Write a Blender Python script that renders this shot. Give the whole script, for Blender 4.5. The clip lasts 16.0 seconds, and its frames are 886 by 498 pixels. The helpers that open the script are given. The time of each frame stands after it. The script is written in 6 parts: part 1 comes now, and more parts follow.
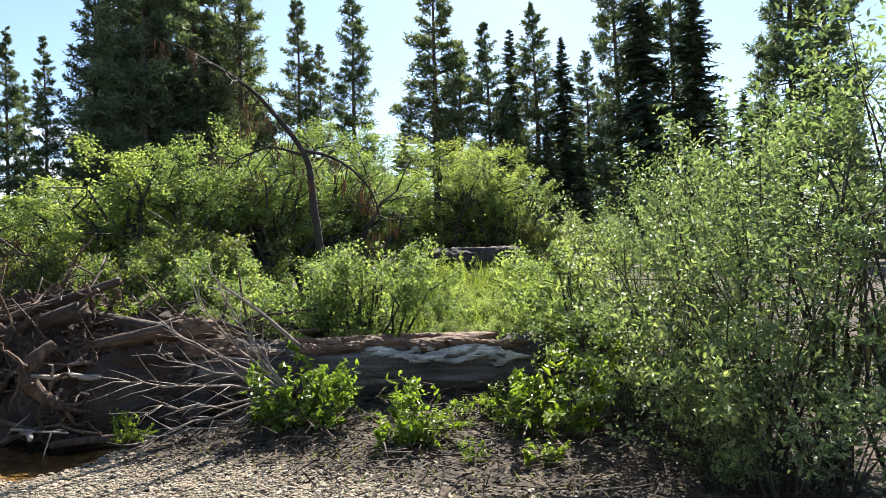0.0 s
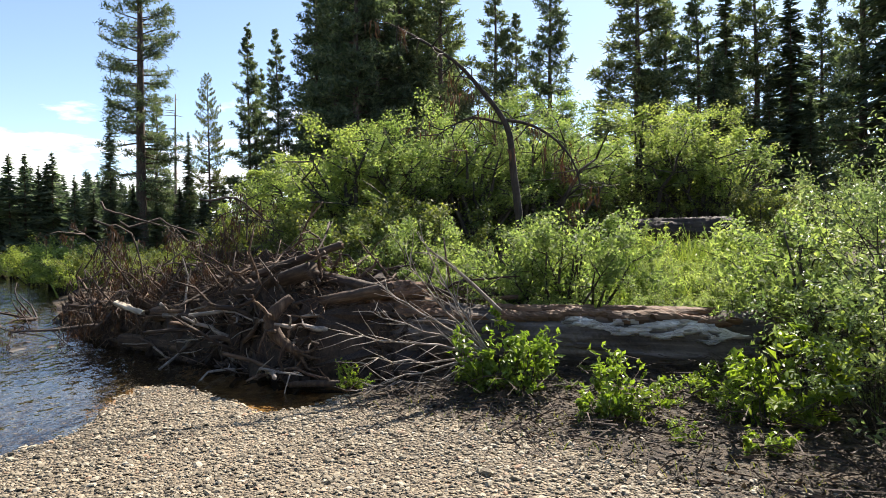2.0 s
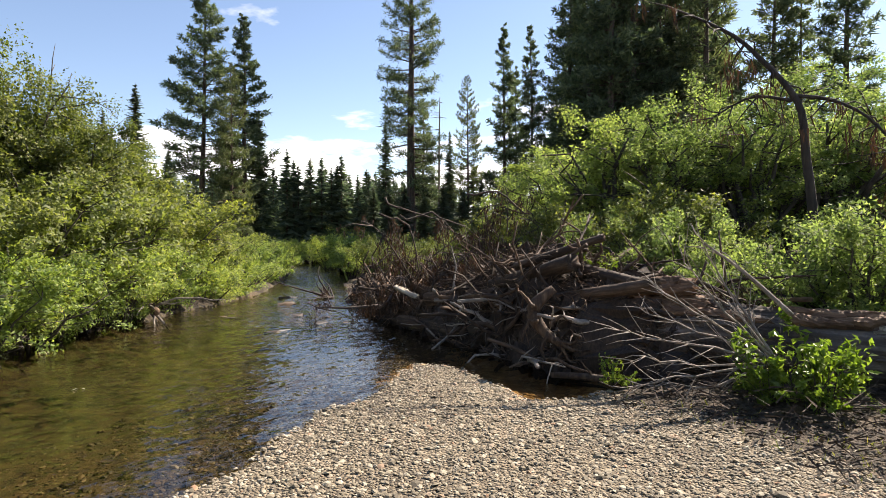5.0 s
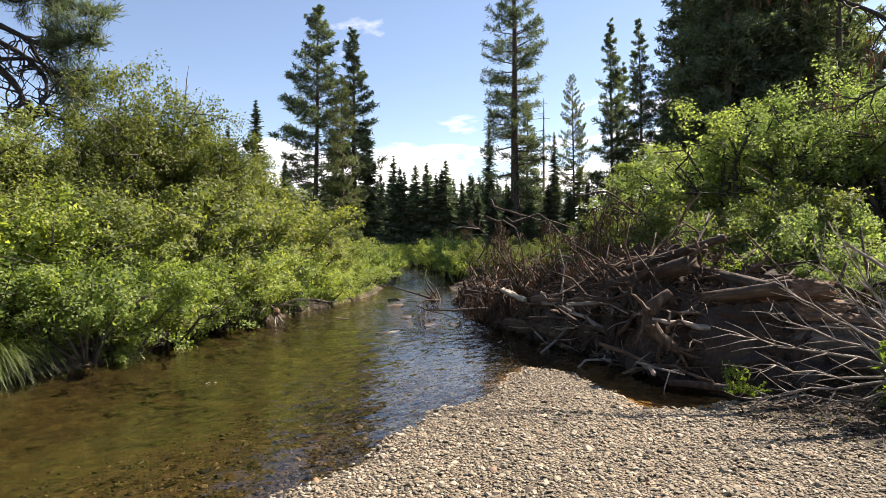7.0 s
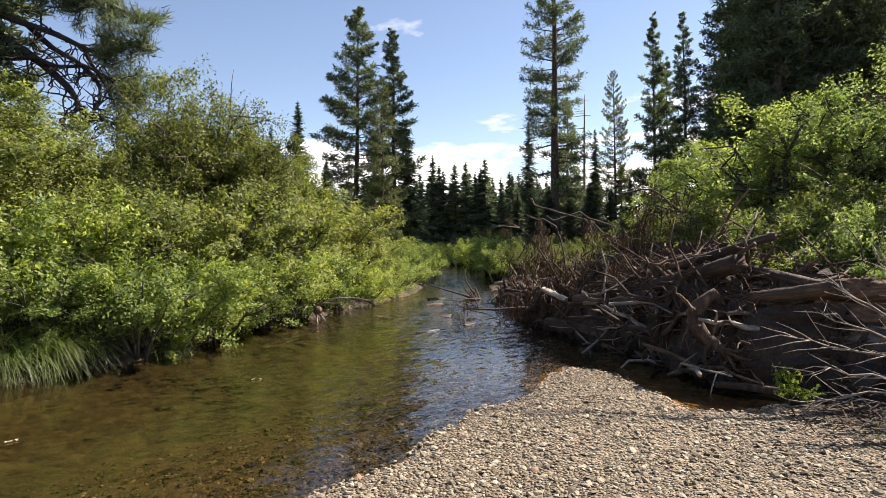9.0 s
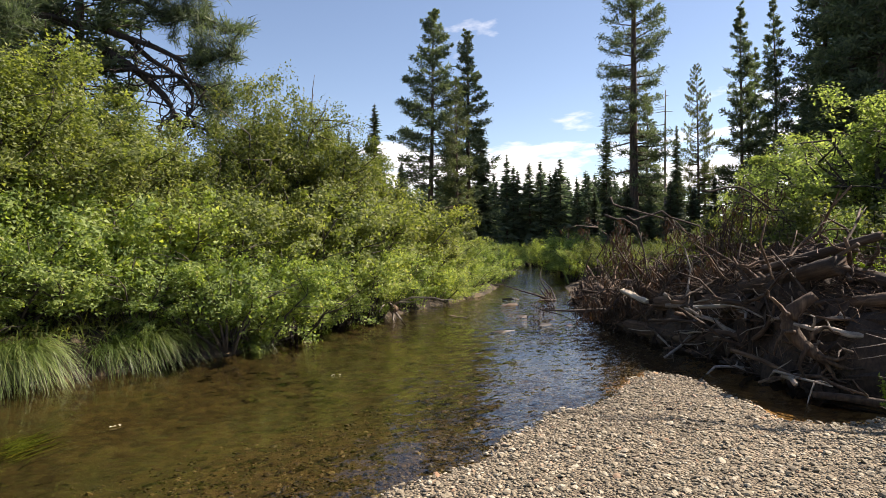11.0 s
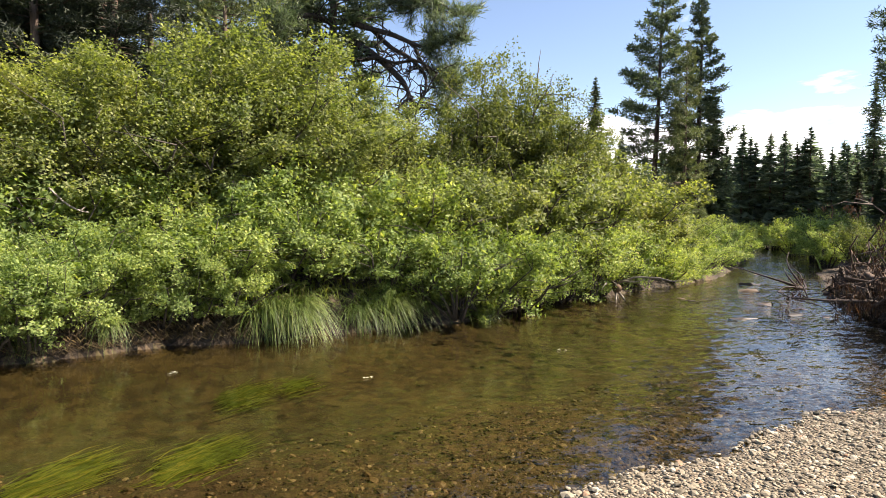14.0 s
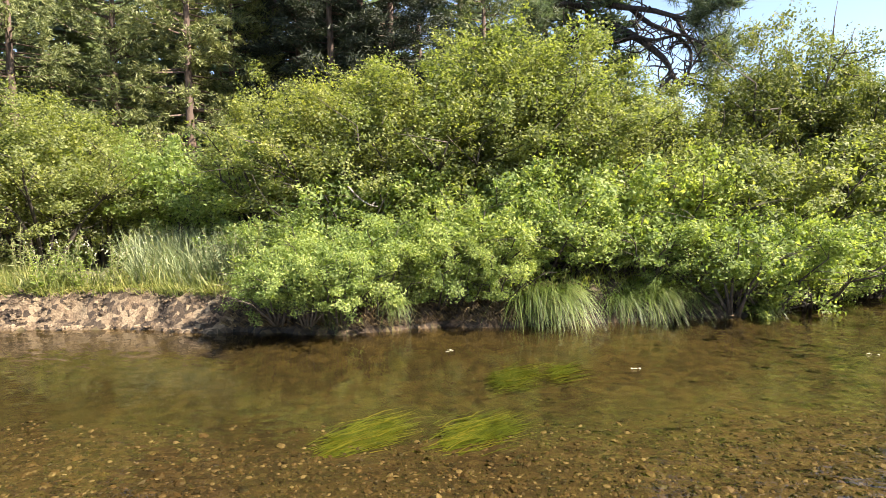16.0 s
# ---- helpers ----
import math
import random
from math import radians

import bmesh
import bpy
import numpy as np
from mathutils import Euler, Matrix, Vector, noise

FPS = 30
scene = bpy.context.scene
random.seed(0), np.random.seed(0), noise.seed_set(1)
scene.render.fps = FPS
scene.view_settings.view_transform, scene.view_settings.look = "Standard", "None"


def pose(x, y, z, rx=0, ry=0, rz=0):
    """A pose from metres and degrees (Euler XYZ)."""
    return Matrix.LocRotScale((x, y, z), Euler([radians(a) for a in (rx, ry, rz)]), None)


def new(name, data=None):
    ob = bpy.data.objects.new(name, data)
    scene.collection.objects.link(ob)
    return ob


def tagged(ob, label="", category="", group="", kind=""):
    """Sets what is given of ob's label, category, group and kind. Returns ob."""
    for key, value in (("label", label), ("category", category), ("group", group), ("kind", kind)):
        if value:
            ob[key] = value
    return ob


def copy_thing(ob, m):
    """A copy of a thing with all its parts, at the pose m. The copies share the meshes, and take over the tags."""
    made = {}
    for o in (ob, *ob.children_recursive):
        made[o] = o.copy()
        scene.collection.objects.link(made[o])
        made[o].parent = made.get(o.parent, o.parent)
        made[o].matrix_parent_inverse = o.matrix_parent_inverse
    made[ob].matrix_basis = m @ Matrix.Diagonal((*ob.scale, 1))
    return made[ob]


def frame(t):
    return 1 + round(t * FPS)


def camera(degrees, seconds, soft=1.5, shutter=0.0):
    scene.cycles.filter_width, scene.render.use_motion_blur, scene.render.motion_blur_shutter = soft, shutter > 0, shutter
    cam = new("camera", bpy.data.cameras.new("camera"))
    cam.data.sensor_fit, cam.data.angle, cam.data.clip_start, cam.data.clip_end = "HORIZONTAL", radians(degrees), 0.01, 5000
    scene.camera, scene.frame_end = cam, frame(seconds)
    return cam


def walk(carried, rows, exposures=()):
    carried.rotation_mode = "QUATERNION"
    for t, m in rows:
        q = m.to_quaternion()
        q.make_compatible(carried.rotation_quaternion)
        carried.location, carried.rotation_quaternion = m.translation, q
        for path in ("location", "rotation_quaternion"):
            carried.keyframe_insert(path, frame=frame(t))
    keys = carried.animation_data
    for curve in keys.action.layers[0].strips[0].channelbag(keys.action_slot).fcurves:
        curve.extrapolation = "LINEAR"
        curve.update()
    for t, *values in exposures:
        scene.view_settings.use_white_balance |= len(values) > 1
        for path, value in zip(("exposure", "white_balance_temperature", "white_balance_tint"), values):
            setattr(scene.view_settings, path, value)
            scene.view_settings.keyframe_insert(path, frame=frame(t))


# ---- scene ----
cam = camera(72.0, 16.0, 0.65)
PATH = (
    (0, pose(0.316, 0.064, 1.635, 91.85, 1.95, -5.37)),
    (0.5, pose(0.302, 0.049, 1.633, 91.20, 1.46, -1.94)),
    (1, pose(0.283, 0.052, 1.619, 90.48, 1.55, 2.93)),
    (1.5, pose(0.249, 0.052, 1.616, 90.02, 1.33, 7.80)),
    (2, pose(0.206, 0.083, 1.610, 89.52, 0.76, 12.47)),
    (2.5, pose(0.174, 0.086, 1.610, 89.21, 0.52, 16.43)),
    (3, pose(0.153, 0.074, 1.611, 89.29, 0.01, 20.03)),
    (3.5, pose(0.132, 0.059, 1.604, 88.98, -0.42, 23.15)),
    (4, pose(0.103, 0.045, 1.609, 88.90, -0.32, 27.39)),
    (4.5, pose(0.072, 0.036, 1.608, 88.98, -0.13, 31.87)),
    (7, pose(-0.001, 0.011, 1.601, 89.37, 0.70, 45.24)),
    (7.5, pose(-0.000, 0.000, 1.600, 89.57, 0.35, 47.41)),
    (8, pose(-0.004, 0.003, 1.601, 89.54, 0.39, 47.96)),
    (10.5, pose(-0.020, -0.002, 1.589, 89.27, 0.98, 53.18)),
    (11, pose(-0.041, -0.015, 1.591, 89.47, 0.72, 55.81)),
    (11.5, pose(-0.058, -0.041, 1.587, 89.27, 0.90, 59.56)),
    (12, pose(-0.078, -0.052, 1.580, 88.42, 0.47, 63.59)),
    (12.5, pose(-0.098, -0.059, 1.572, 88.24, 0.12, 66.04)),
    (13, pose(-0.112, -0.091, 1.565, 88.36, 0.22, 69.54)),
    (13.5, pose(-0.115, -0.136, 1.564, 87.53, -0.12, 73.28)),
    (14, pose(-0.144, -0.173, 1.561, 87.42, -0.21, 75.66)),
    (14.5, pose(-0.161, -0.220, 1.574, 87.84, -0.18, 79.79)),
    (15, pose(-0.200, -0.199, 1.593, 87.36, 0.61, 86.09)),
    (15.5, pose(-0.152, -0.289, 1.557, 87.39, 1.38, 93.13)),
    (16, pose(-0.139, -0.321, 1.537, 86.68, 1.22, 98.82)),
)
walk(cam, PATH, ((0.0, 1.65, 6550, 11), (1.5, 1.52, 6700, 12), (3.5, 1.40, 6950, 13), (7.0, 1.38, 7150, 16.5), (11.0, 1.17, 7150, 16.5), (13.0, 1.44, 7200, 16), (14.5, 1.76, 7150, 16), (16.0, 2.18, 7150, 16)))

# ---- light ----
SUN_YAW, SUN_EL = -15.0, 44.0          # degrees: turn to the left from +y, height
sun_data = bpy.data.lights.new("sun", "SUN")
sun_data.energy, sun_data.angle, sun_data.color = 5.0, radians(0.53), (1.0, 0.95, 0.86)
sun = new("sun", sun_data)
SUN_DIR = Vector((-math.sin(radians(SUN_YAW)) * math.cos(radians(SUN_EL)),
                  math.cos(radians(SUN_YAW)) * math.cos(radians(SUN_EL)), math.sin(radians(SUN_EL))))
sun.matrix_basis = Matrix.Translation((0, 0, 60)) @ SUN_DIR.to_track_quat("Z", "Y").to_matrix().to_4x4()

world = bpy.data.worlds.new("world")
scene.world = world
world.use_nodes = True
wn, wl = world.node_tree.nodes, world.node_tree.links
wn.clear()
w_out, w_bg, w_sky = wn.new("ShaderNodeOutputWorld"), wn.new("ShaderNodeBackground"), wn.new("ShaderNodeTexSky")
w_sky.sky_type, w_sky.sun_disc = "NISHITA", False
w_sky.sun_elevation, w_sky.sun_rotation = radians(SUN_EL), radians(-SUN_YAW)
w_sky.altitude, w_sky.air_density, w_sky.dust_density, w_sky.ozone_density = 1300, 1.0, 0.6, 1.5
w_bg.inputs["Strength"].default_value = 0.083
w_tc, w_sep = wn.new("ShaderNodeTexCoord"), wn.new("ShaderNodeSeparateXYZ")
wl.new(w_tc.outputs["Generated"], w_sep.inputs[0])


def wmath(op, a, b=None, c=None):
    node = wn.new("ShaderNodeMath")
    node.operation = op
    for k, v in enumerate((a, b, c)):
        if v is None:
            continue
        if isinstance(v, (int, float)):
            node.inputs[k].default_value = v
        else:
            wl.new(v, node.inputs[k])
    return node.outputs[0]


# fair-weather cumulus, thick towards the horizon
w_h = wmath("ADD", wmath("MAXIMUM", w_sep.outputs[2], 0.0), 0.13)
w_comb = wn.new("ShaderNodeCombineXYZ")
wl.new(wmath("DIVIDE", w_sep.outputs[0], w_h), w_comb.inputs[0])
wl.new(wmath("DIVIDE", w_sep.outputs[1], w_h), w_comb.inputs[1])
w_noise = wn.new("ShaderNodeTexNoise")
w_noise.inputs["Scale"].default_value, w_noise.inputs["Detail"].default_value = 1.35, 8.0
w_noise.inputs["Roughness"].default_value = 0.55
wl.new(w_comb.outputs[0], w_noise.inputs["Vector"])
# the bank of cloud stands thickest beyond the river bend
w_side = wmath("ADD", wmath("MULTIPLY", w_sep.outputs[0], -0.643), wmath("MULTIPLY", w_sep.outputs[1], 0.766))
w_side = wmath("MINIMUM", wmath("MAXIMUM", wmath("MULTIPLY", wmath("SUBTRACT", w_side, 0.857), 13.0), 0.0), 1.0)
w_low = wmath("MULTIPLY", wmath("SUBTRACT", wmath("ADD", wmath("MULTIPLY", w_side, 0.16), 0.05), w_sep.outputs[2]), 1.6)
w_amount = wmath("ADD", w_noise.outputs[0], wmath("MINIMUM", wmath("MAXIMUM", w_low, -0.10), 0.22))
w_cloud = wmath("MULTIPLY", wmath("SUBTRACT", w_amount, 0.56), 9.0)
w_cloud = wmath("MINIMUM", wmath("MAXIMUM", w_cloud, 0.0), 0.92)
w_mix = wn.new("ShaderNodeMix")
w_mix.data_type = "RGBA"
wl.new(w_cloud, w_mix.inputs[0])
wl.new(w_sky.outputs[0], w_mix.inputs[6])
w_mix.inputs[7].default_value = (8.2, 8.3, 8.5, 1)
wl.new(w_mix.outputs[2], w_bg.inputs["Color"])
wl.new(w_bg.outputs[0], w_out.inputs["Surface"])


# ---- materials ----
def material(name):
    mat = bpy.data.materials.new(name)
    mat.use_nodes = True
    nodes, links = mat.node_tree.nodes, mat.node_tree.links
    return mat, nodes, links, nodes["Principled BSDF"], nodes["Material Output"]


def ramp_node(nodes, stops):
    node = nodes.new("ShaderNodeValToRGB")
    el = node.color_ramp.elements
    while len(el) < len(stops):
        el.new(0.5)
    for e, (p, c) in zip(el, stops):
        e.position, e.color = p, (*c, 1)
    return node


def noise_node(nodes, links, scale, detail=4.0, vector=None, rough=0.55):
    node = nodes.new("ShaderNodeTexNoise")
    node.inputs["Scale"].default_value, node.inputs["Detail"].default_value = scale, detail
    node.inputs["Roughness"].default_value = rough
    if vector is not None:
        links.new(vector, node.inputs["Vector"])
    return node


def mix_node(nodes, links, fac, a, b, blend="MIX"):
    node = nodes.new("ShaderNodeMix")
    node.data_type, node.blend_type = "RGBA", blend
    for k, v in ((0, fac), (6, a), (7, b)):
        if isinstance(v, (int, float)):
            node.inputs[k].default_value = v
        elif isinstance(v, tuple):
            node.inputs[k].default_value = (*v, 1)
        else:
            links.new(v, node.inputs[k])
    return node.outputs[2]


def bump_node(nodes, links, height, strength, distance):
    node = nodes.new("ShaderNodeBump")
    node.inputs["Strength"].default_value, node.inputs["Distance"].default_value = strength, distance
    links.new(height, node.inputs["Height"])
    return node.outputs[0]


def leaf_material(name, stops, through_colour, amount=0.4, rough=0.66, patch=0.35):
    """Leaves: each differs from the next, thin enough to let light through."""
    mat, nodes, links, bsdf, out = material(name)
    geo, pos = nodes.new("ShaderNodeNewGeometry"), nodes.new("ShaderNodeTexCoord")
    ramp = ramp_node(nodes, stops)
    links.new(geo.outputs["Random Per Island"], ramp.inputs[0])
    broad = noise_node(nodes, links, 0.9, 3, geo.outputs["Position"])
    tone = ramp_node(nodes, ((0.3, (1 - patch, 1 - patch * 0.8, 1 - patch)), (0.7, (1.07, 1.03, 0.93))))
    links.new(broad.outputs[0], tone.inputs[0])
    colour = mix_node(nodes, links, 1.0, ramp.outputs[0], tone.outputs[0], "MULTIPLY")
    info = nodes.new("ShaderNodeObjectInfo")
    plant = ramp_node(nodes, ((0.0, (0.86, 0.88, 0.82)), (0.5, (1.0, 1.0, 1.0)), (1.0, (1.16, 1.08, 0.90))))
    links.new(info.outputs["Random"], plant.inputs[0])
    colour = mix_node(nodes, links, 1.0, colour, plant.outputs[0], "MULTIPLY")
    links.new(colour, bsdf.inputs["Base Color"])
    bsdf.inputs["Roughness"].default_value = rough
    trans, mixer = nodes.new("ShaderNodeBsdfTranslucent"), nodes.new("ShaderNodeMixShader")
    links.new(mix_node(nodes, links, 1.0, colour, through_colour, "MULTIPLY"), trans.inputs["Color"])
    mixer.inputs[0].default_value = amount
    links.new(bsdf.outputs[0], mixer.inputs[1])
    links.new(trans.outputs[0], mixer.inputs[2])
    links.new(mixer.outputs[0], out.inputs["Surface"])
    return mat


def wood_material(name, stops, scale=3.0, stretch=(1, 1, 0.12), rough=0.85, bump=0.6, random_tone=0.0):
    """Bark and weathered wood: fibres along the object's z axis."""
    mat, nodes, links, bsdf, out = material(name)
    tc, mp = nodes.new("ShaderNodeTexCoord"), nodes.new("ShaderNodeMapping")
    mp.inputs["Scale"].default_value = stretch
    links.new(tc.outputs["Object"], mp.inputs["Vector"])
    fine = noise_node(nodes, links, scale * 6, 6, mp.outputs[0], 0.65)
    coarse = noise_node(nodes, links, scale, 4, tc.outputs["Object"])
    ramp = ramp_node(nodes, stops)
    links.new(fine.outputs[0], ramp.inputs[0])
    tone = ramp_node(nodes, ((0.35, (0.6, 0.58, 0.56)), (0.65, (1.15, 1.12, 1.08))))
    links.new(coarse.outputs[0], tone.inputs[0])
    colour = mix_node(nodes, links, 1.0, ramp.outputs[0], tone.outputs[0], "MULTIPLY")
    if random_tone:
        info = nodes.new("ShaderNodeObjectInfo")
        each = ramp_node(nodes, ((0.0, (1 - random_tone, 1 - random_tone, 1 - random_tone)), (1.0, (1.25, 1.2, 1.12))))
        links.new(info.outputs["Random"], each.inputs[0])
        colour = mix_node(nodes, links, 1.0, colour, each.outputs[0], "MULTIPLY")
    links.new(colour, bsdf.inputs["Base Color"])
    bsdf.inputs["Roughness"].default_value = rough
    links.new(bump_node(nodes, links, fine.outputs[0], bump, 0.02), bsdf.inputs["Normal"])
    return mat


M_WILLOW = leaf_material("willow_leaf", ((0.0, (0.10, 0.15, 0.045)), (0.5, (0.215, 0.29, 0.092)), (0.96, (0.36, 0.43, 0.16)), (1.0, (0.42, 0.40, 0.18))), (1.6, 1.6, 0.7), 0.48)
M_ALDER = leaf_material("alder_leaf", ((0.0, (0.096, 0.118, 0.044)), (0.6, (0.20, 0.23, 0.082)), (1.0, (0.325, 0.34, 0.135))), (1.6, 1.7, 0.7), 0.45)
M_DARKLEAF = leaf_material("thicket_leaf", ((0.0, (0.066, 0.086, 0.030)), (0.6, (0.138, 0.162, 0.056)), (1.0, (0.225, 0.24, 0.088))), (1.6, 1.7, 0.7), 0.42)
# more translucent alder leaf copy, its colour toned for a sunlit look
M_YOUNG = leaf_material("sun_toned_alder_leaf", ((0.0, (0.11, 0.155, 0.055)), (0.6, (0.195, 0.25, 0.098)), (1.0, (0.295, 0.34, 0.14))), (1.7, 1.8, 1.1), 0.56)
M_NEARLEAF = leaf_material("near_willow_leaf", ((0.0, (0.085, 0.125, 0.055)), (0.5, (0.17, 0.225, 0.11)), (1.0, (0.28, 0.325, 0.18))), (1.5, 1.6, 1.0), 0.42, 0.4)
M_FRESH = leaf_material("fresh_leaf", ((0.0, (0.105, 0.16, 0.025)), (0.6, (0.165, 0.24, 0.042)), (1.0, (0.24, 0.30, 0.08))), (1.5, 1.6, 0.7), 0.5, 0.4, 0.2)
M_NEEDLE = leaf_material("pine_needle", ((0.0, (0.056, 0.076, 0.048)), (0.6, (0.125, 0.154, 0.094)), (1.0, (0.21, 0.232, 0.145))), (1.4, 1.6, 1.0), 0.38, 0.6, 0.3)
M_FIR = leaf_material("fir_needle", ((0.0, (0.050, 0.070, 0.050)), (0.6, (0.110, 0.140, 0.095)), (1.0, (0.185, 0.21, 0.14))), (1.2, 1.4, 0.9), 0.40, 0.65, 0.3)
# fir needles paled and greyed in colour to stand in for distance haze
M_FARFIR = leaf_material("haze_paled_fir_needle", ((0.0, (0.062, 0.085, 0.066)), (0.6, (0.135, 0.168, 0.122)), (1.0, (0.21, 0.235, 0.17))), (1.2, 1.4, 1.0), 0.55, 0.65, 0.3)
# near-black needle copy: the shade of the forest edge is in the colour
M_DARKFIR = leaf_material("shade_toned_fir_needle", ((0.0, (0.016, 0.024, 0.014)), (0.6, (0.034, 0.046, 0.026)), (1.0, (0.065, 0.078, 0.044))), (1.2, 1.4, 0.9), 0.15, 0.7, 0.3)
# lighter, yellower needle copy: the look of direct sun is in the colour
M_SUNPINE = leaf_material("sun_toned_pine_needle", ((0.0, (0.08, 0.10, 0.038)), (0.6, (0.165, 0.19, 0.075)), (1.0, (0.26, 0.28, 0.125))), (1.3, 1.4, 0.8), 0.25, 0.55, 0.35)
M_DEADLEAF = leaf_material("dead_needle", ((0.0, (0.03, 0.019, 0.013)), (0.6, (0.064, 0.038, 0.025)), (1.0, (0.11, 0.066, 0.044))), (1.4, 1.0, 0.7), 0.25, 0.7)
M_GRASS = leaf_material("grass_blade", ((0.0, (0.12, 0.15, 0.04)), (0.6, (0.21, 0.235, 0.07)), (1.0, (0.38, 0.34, 0.15))), (1.4, 1.5, 0.7), 0.4, 0.5)
M_SEDGE = leaf_material("sedge_blade", ((0.0, (0.075, 0.115, 0.03)), (0.6, (0.14, 0.195, 0.055)), (1.0, (0.23, 0.265, 0.095))), (1.4, 1.5, 0.7), 0.4, 0.45)
M_BLUEGRASS = leaf_material("blue_grass_blade", ((0.0, (0.15, 0.19, 0.10)), (0.6, (0.24, 0.29, 0.17)), (1.0, (0.35, 0.37, 0.23))), (1.3, 1.4, 0.9), 0.35, 0.5)
M_WEED = leaf_material("water_weed", ((0.0, (0.10, 0.15, 0.02)), (0.6, (0.24, 0.30, 0.045)), (1.0, (0.44, 0.42, 0.09))), (1.3, 1.3, 0.4), 0.3, 0.6)
M_BARK = wood_material("pine_bark", ((0.3, (0.035, 0.024, 0.018)), (0.55, (0.11, 0.075, 0.055)), (0.75, (0.19, 0.13, 0.095))), 2.0)
M_STEM = wood_material("shrub_bark", ((0.3, (0.026, 0.02, 0.015)), (0.7, (0.085, 0.07, 0.055))), 4.0)
M_DRIFT = wood_material("driftwood", ((0.25, (0.028, 0.017, 0.011)), (0.5, (0.098, 0.061, 0.039)), (0.78, (0.26, 0.185, 0.128))), 4.0, (1, 1, 0.1), 0.85, 0.6, 0.6)
M_TWIG = wood_material("bare_twig", ((0.3, (0.17, 0.142, 0.122)), (0.7, (0.39, 0.345, 0.30))), 6.0)
M_HEAP = wood_material("wet_debris", ((0.3, (0.018, 0.012, 0.008)), (0.7, (0.075, 0.048, 0.032))), 5.0, (1, 1, 0.5))
M_DEADWOOD = wood_material("grey_brown_dead_wood", ((0.3, (0.03, 0.022, 0.017)), (0.7, (0.125, 0.092, 0.072))), 4.0)
M_DARKWOOD = wood_material("dark_dead_wood", ((0.3, (0.015, 0.011, 0.009)), (0.7, (0.07, 0.052, 0.042))), 4.0)
M_LOG = wood_material("grey_log", ((0.30, (0.025, 0.02, 0.017)), (0.5, (0.10, 0.085, 0.075)), (0.72, (0.22, 0.195, 0.175))), 2.0, (1, 1, 0.06), 0.8, 1.0)
def bare_patches(mat):
    """Weathered silver wood and brown rot on the upper side of the great log."""
    nodes, links = mat.node_tree.nodes, mat.node_tree.links
    bsdf = nodes["Principled BSDF"]
    tc, sep, mp = nodes.new("ShaderNodeTexCoord"), nodes.new("ShaderNodeSeparateXYZ"), nodes.new("ShaderNodeMapping")
    links.new(tc.outputs["Object"], sep.inputs[0])
    mp.inputs["Scale"].default_value = (1, 1, 0.28)
    links.new(tc.outputs["Object"], mp.inputs["Vector"])
    shape = noise_node(nodes, links, 3.2, 5, mp.outputs[0], 0.6)

    def calc(op, a, b, c=None):
        node = nodes.new("ShaderNodeMath")
        node.operation, node.use_clamp = op, op in ("SMOOTHSTEP", "MULTIPLY_ADD")
        for k, v in enumerate((a, b, c)):
            if isinstance(v, (int, float)):
                node.inputs[k].default_value = v
            elif v is not None:
                links.new(v, node.inputs[k])
        return node.outputs[0]

    def facing(u, v):
        return calc("ADD", calc("MULTIPLY", sep.outputs[0], u), calc("MULTIPLY", sep.outputs[1], v))

    colour = bsdf.inputs["Base Color"].links[0].from_socket
    for way, low, cut, tone in (((0.05, -1.0), 0.27, 0.50, (0.20, 0.115, 0.07)),):
        side = calc("MULTIPLY_ADD", facing(*way), 12.0, -12.0 * low)
        ends = calc("MULTIPLY", calc("MULTIPLY_ADD", sep.outputs[2], 2.8, -7.2), calc("MULTIPLY_ADD", sep.outputs[2], -2.1, 10.0))
        patch = calc("MULTIPLY_ADD", shape.outputs[0], 14.0, -14.0 * cut)
        amount = calc("MULTIPLY", calc("MULTIPLY", side, patch), ends)
        colour = mix_node(nodes, links, amount, colour, tone)
    links.new(colour, bsdf.inputs["Base Color"])
    return mat


M_GREATLOG = bare_patches(wood_material("weathered_great_log", ((0.30, (0.024, 0.018, 0.014)), (0.5, (0.10, 0.08, 0.066)), (0.72, (0.23, 0.195, 0.17))), 2.0, (1, 1, 0.06), 0.9, 1.0))
M_PALEWOOD = wood_material("fresh_split_wood", ((0.3, (0.34, 0.29, 0.22)), (0.7, (0.62, 0.55, 0.45))), 3.0, (1, 1, 0.06), 0.6, 0.4)
M_SILVER = wood_material("silver_wood", ((0.3, (0.24, 0.225, 0.21)), (0.5, (0.50, 0.48, 0.455)), (0.7, (0.68, 0.66, 0.635))), 5.0, (1, 1, 0.05), 0.5, 0.8)
M_ROT = wood_material("rotten_wood", ((0.3, (0.075, 0.04, 0.024)), (0.7, (0.25, 0.15, 0.088))), 5.0, (1, 1, 0.15))


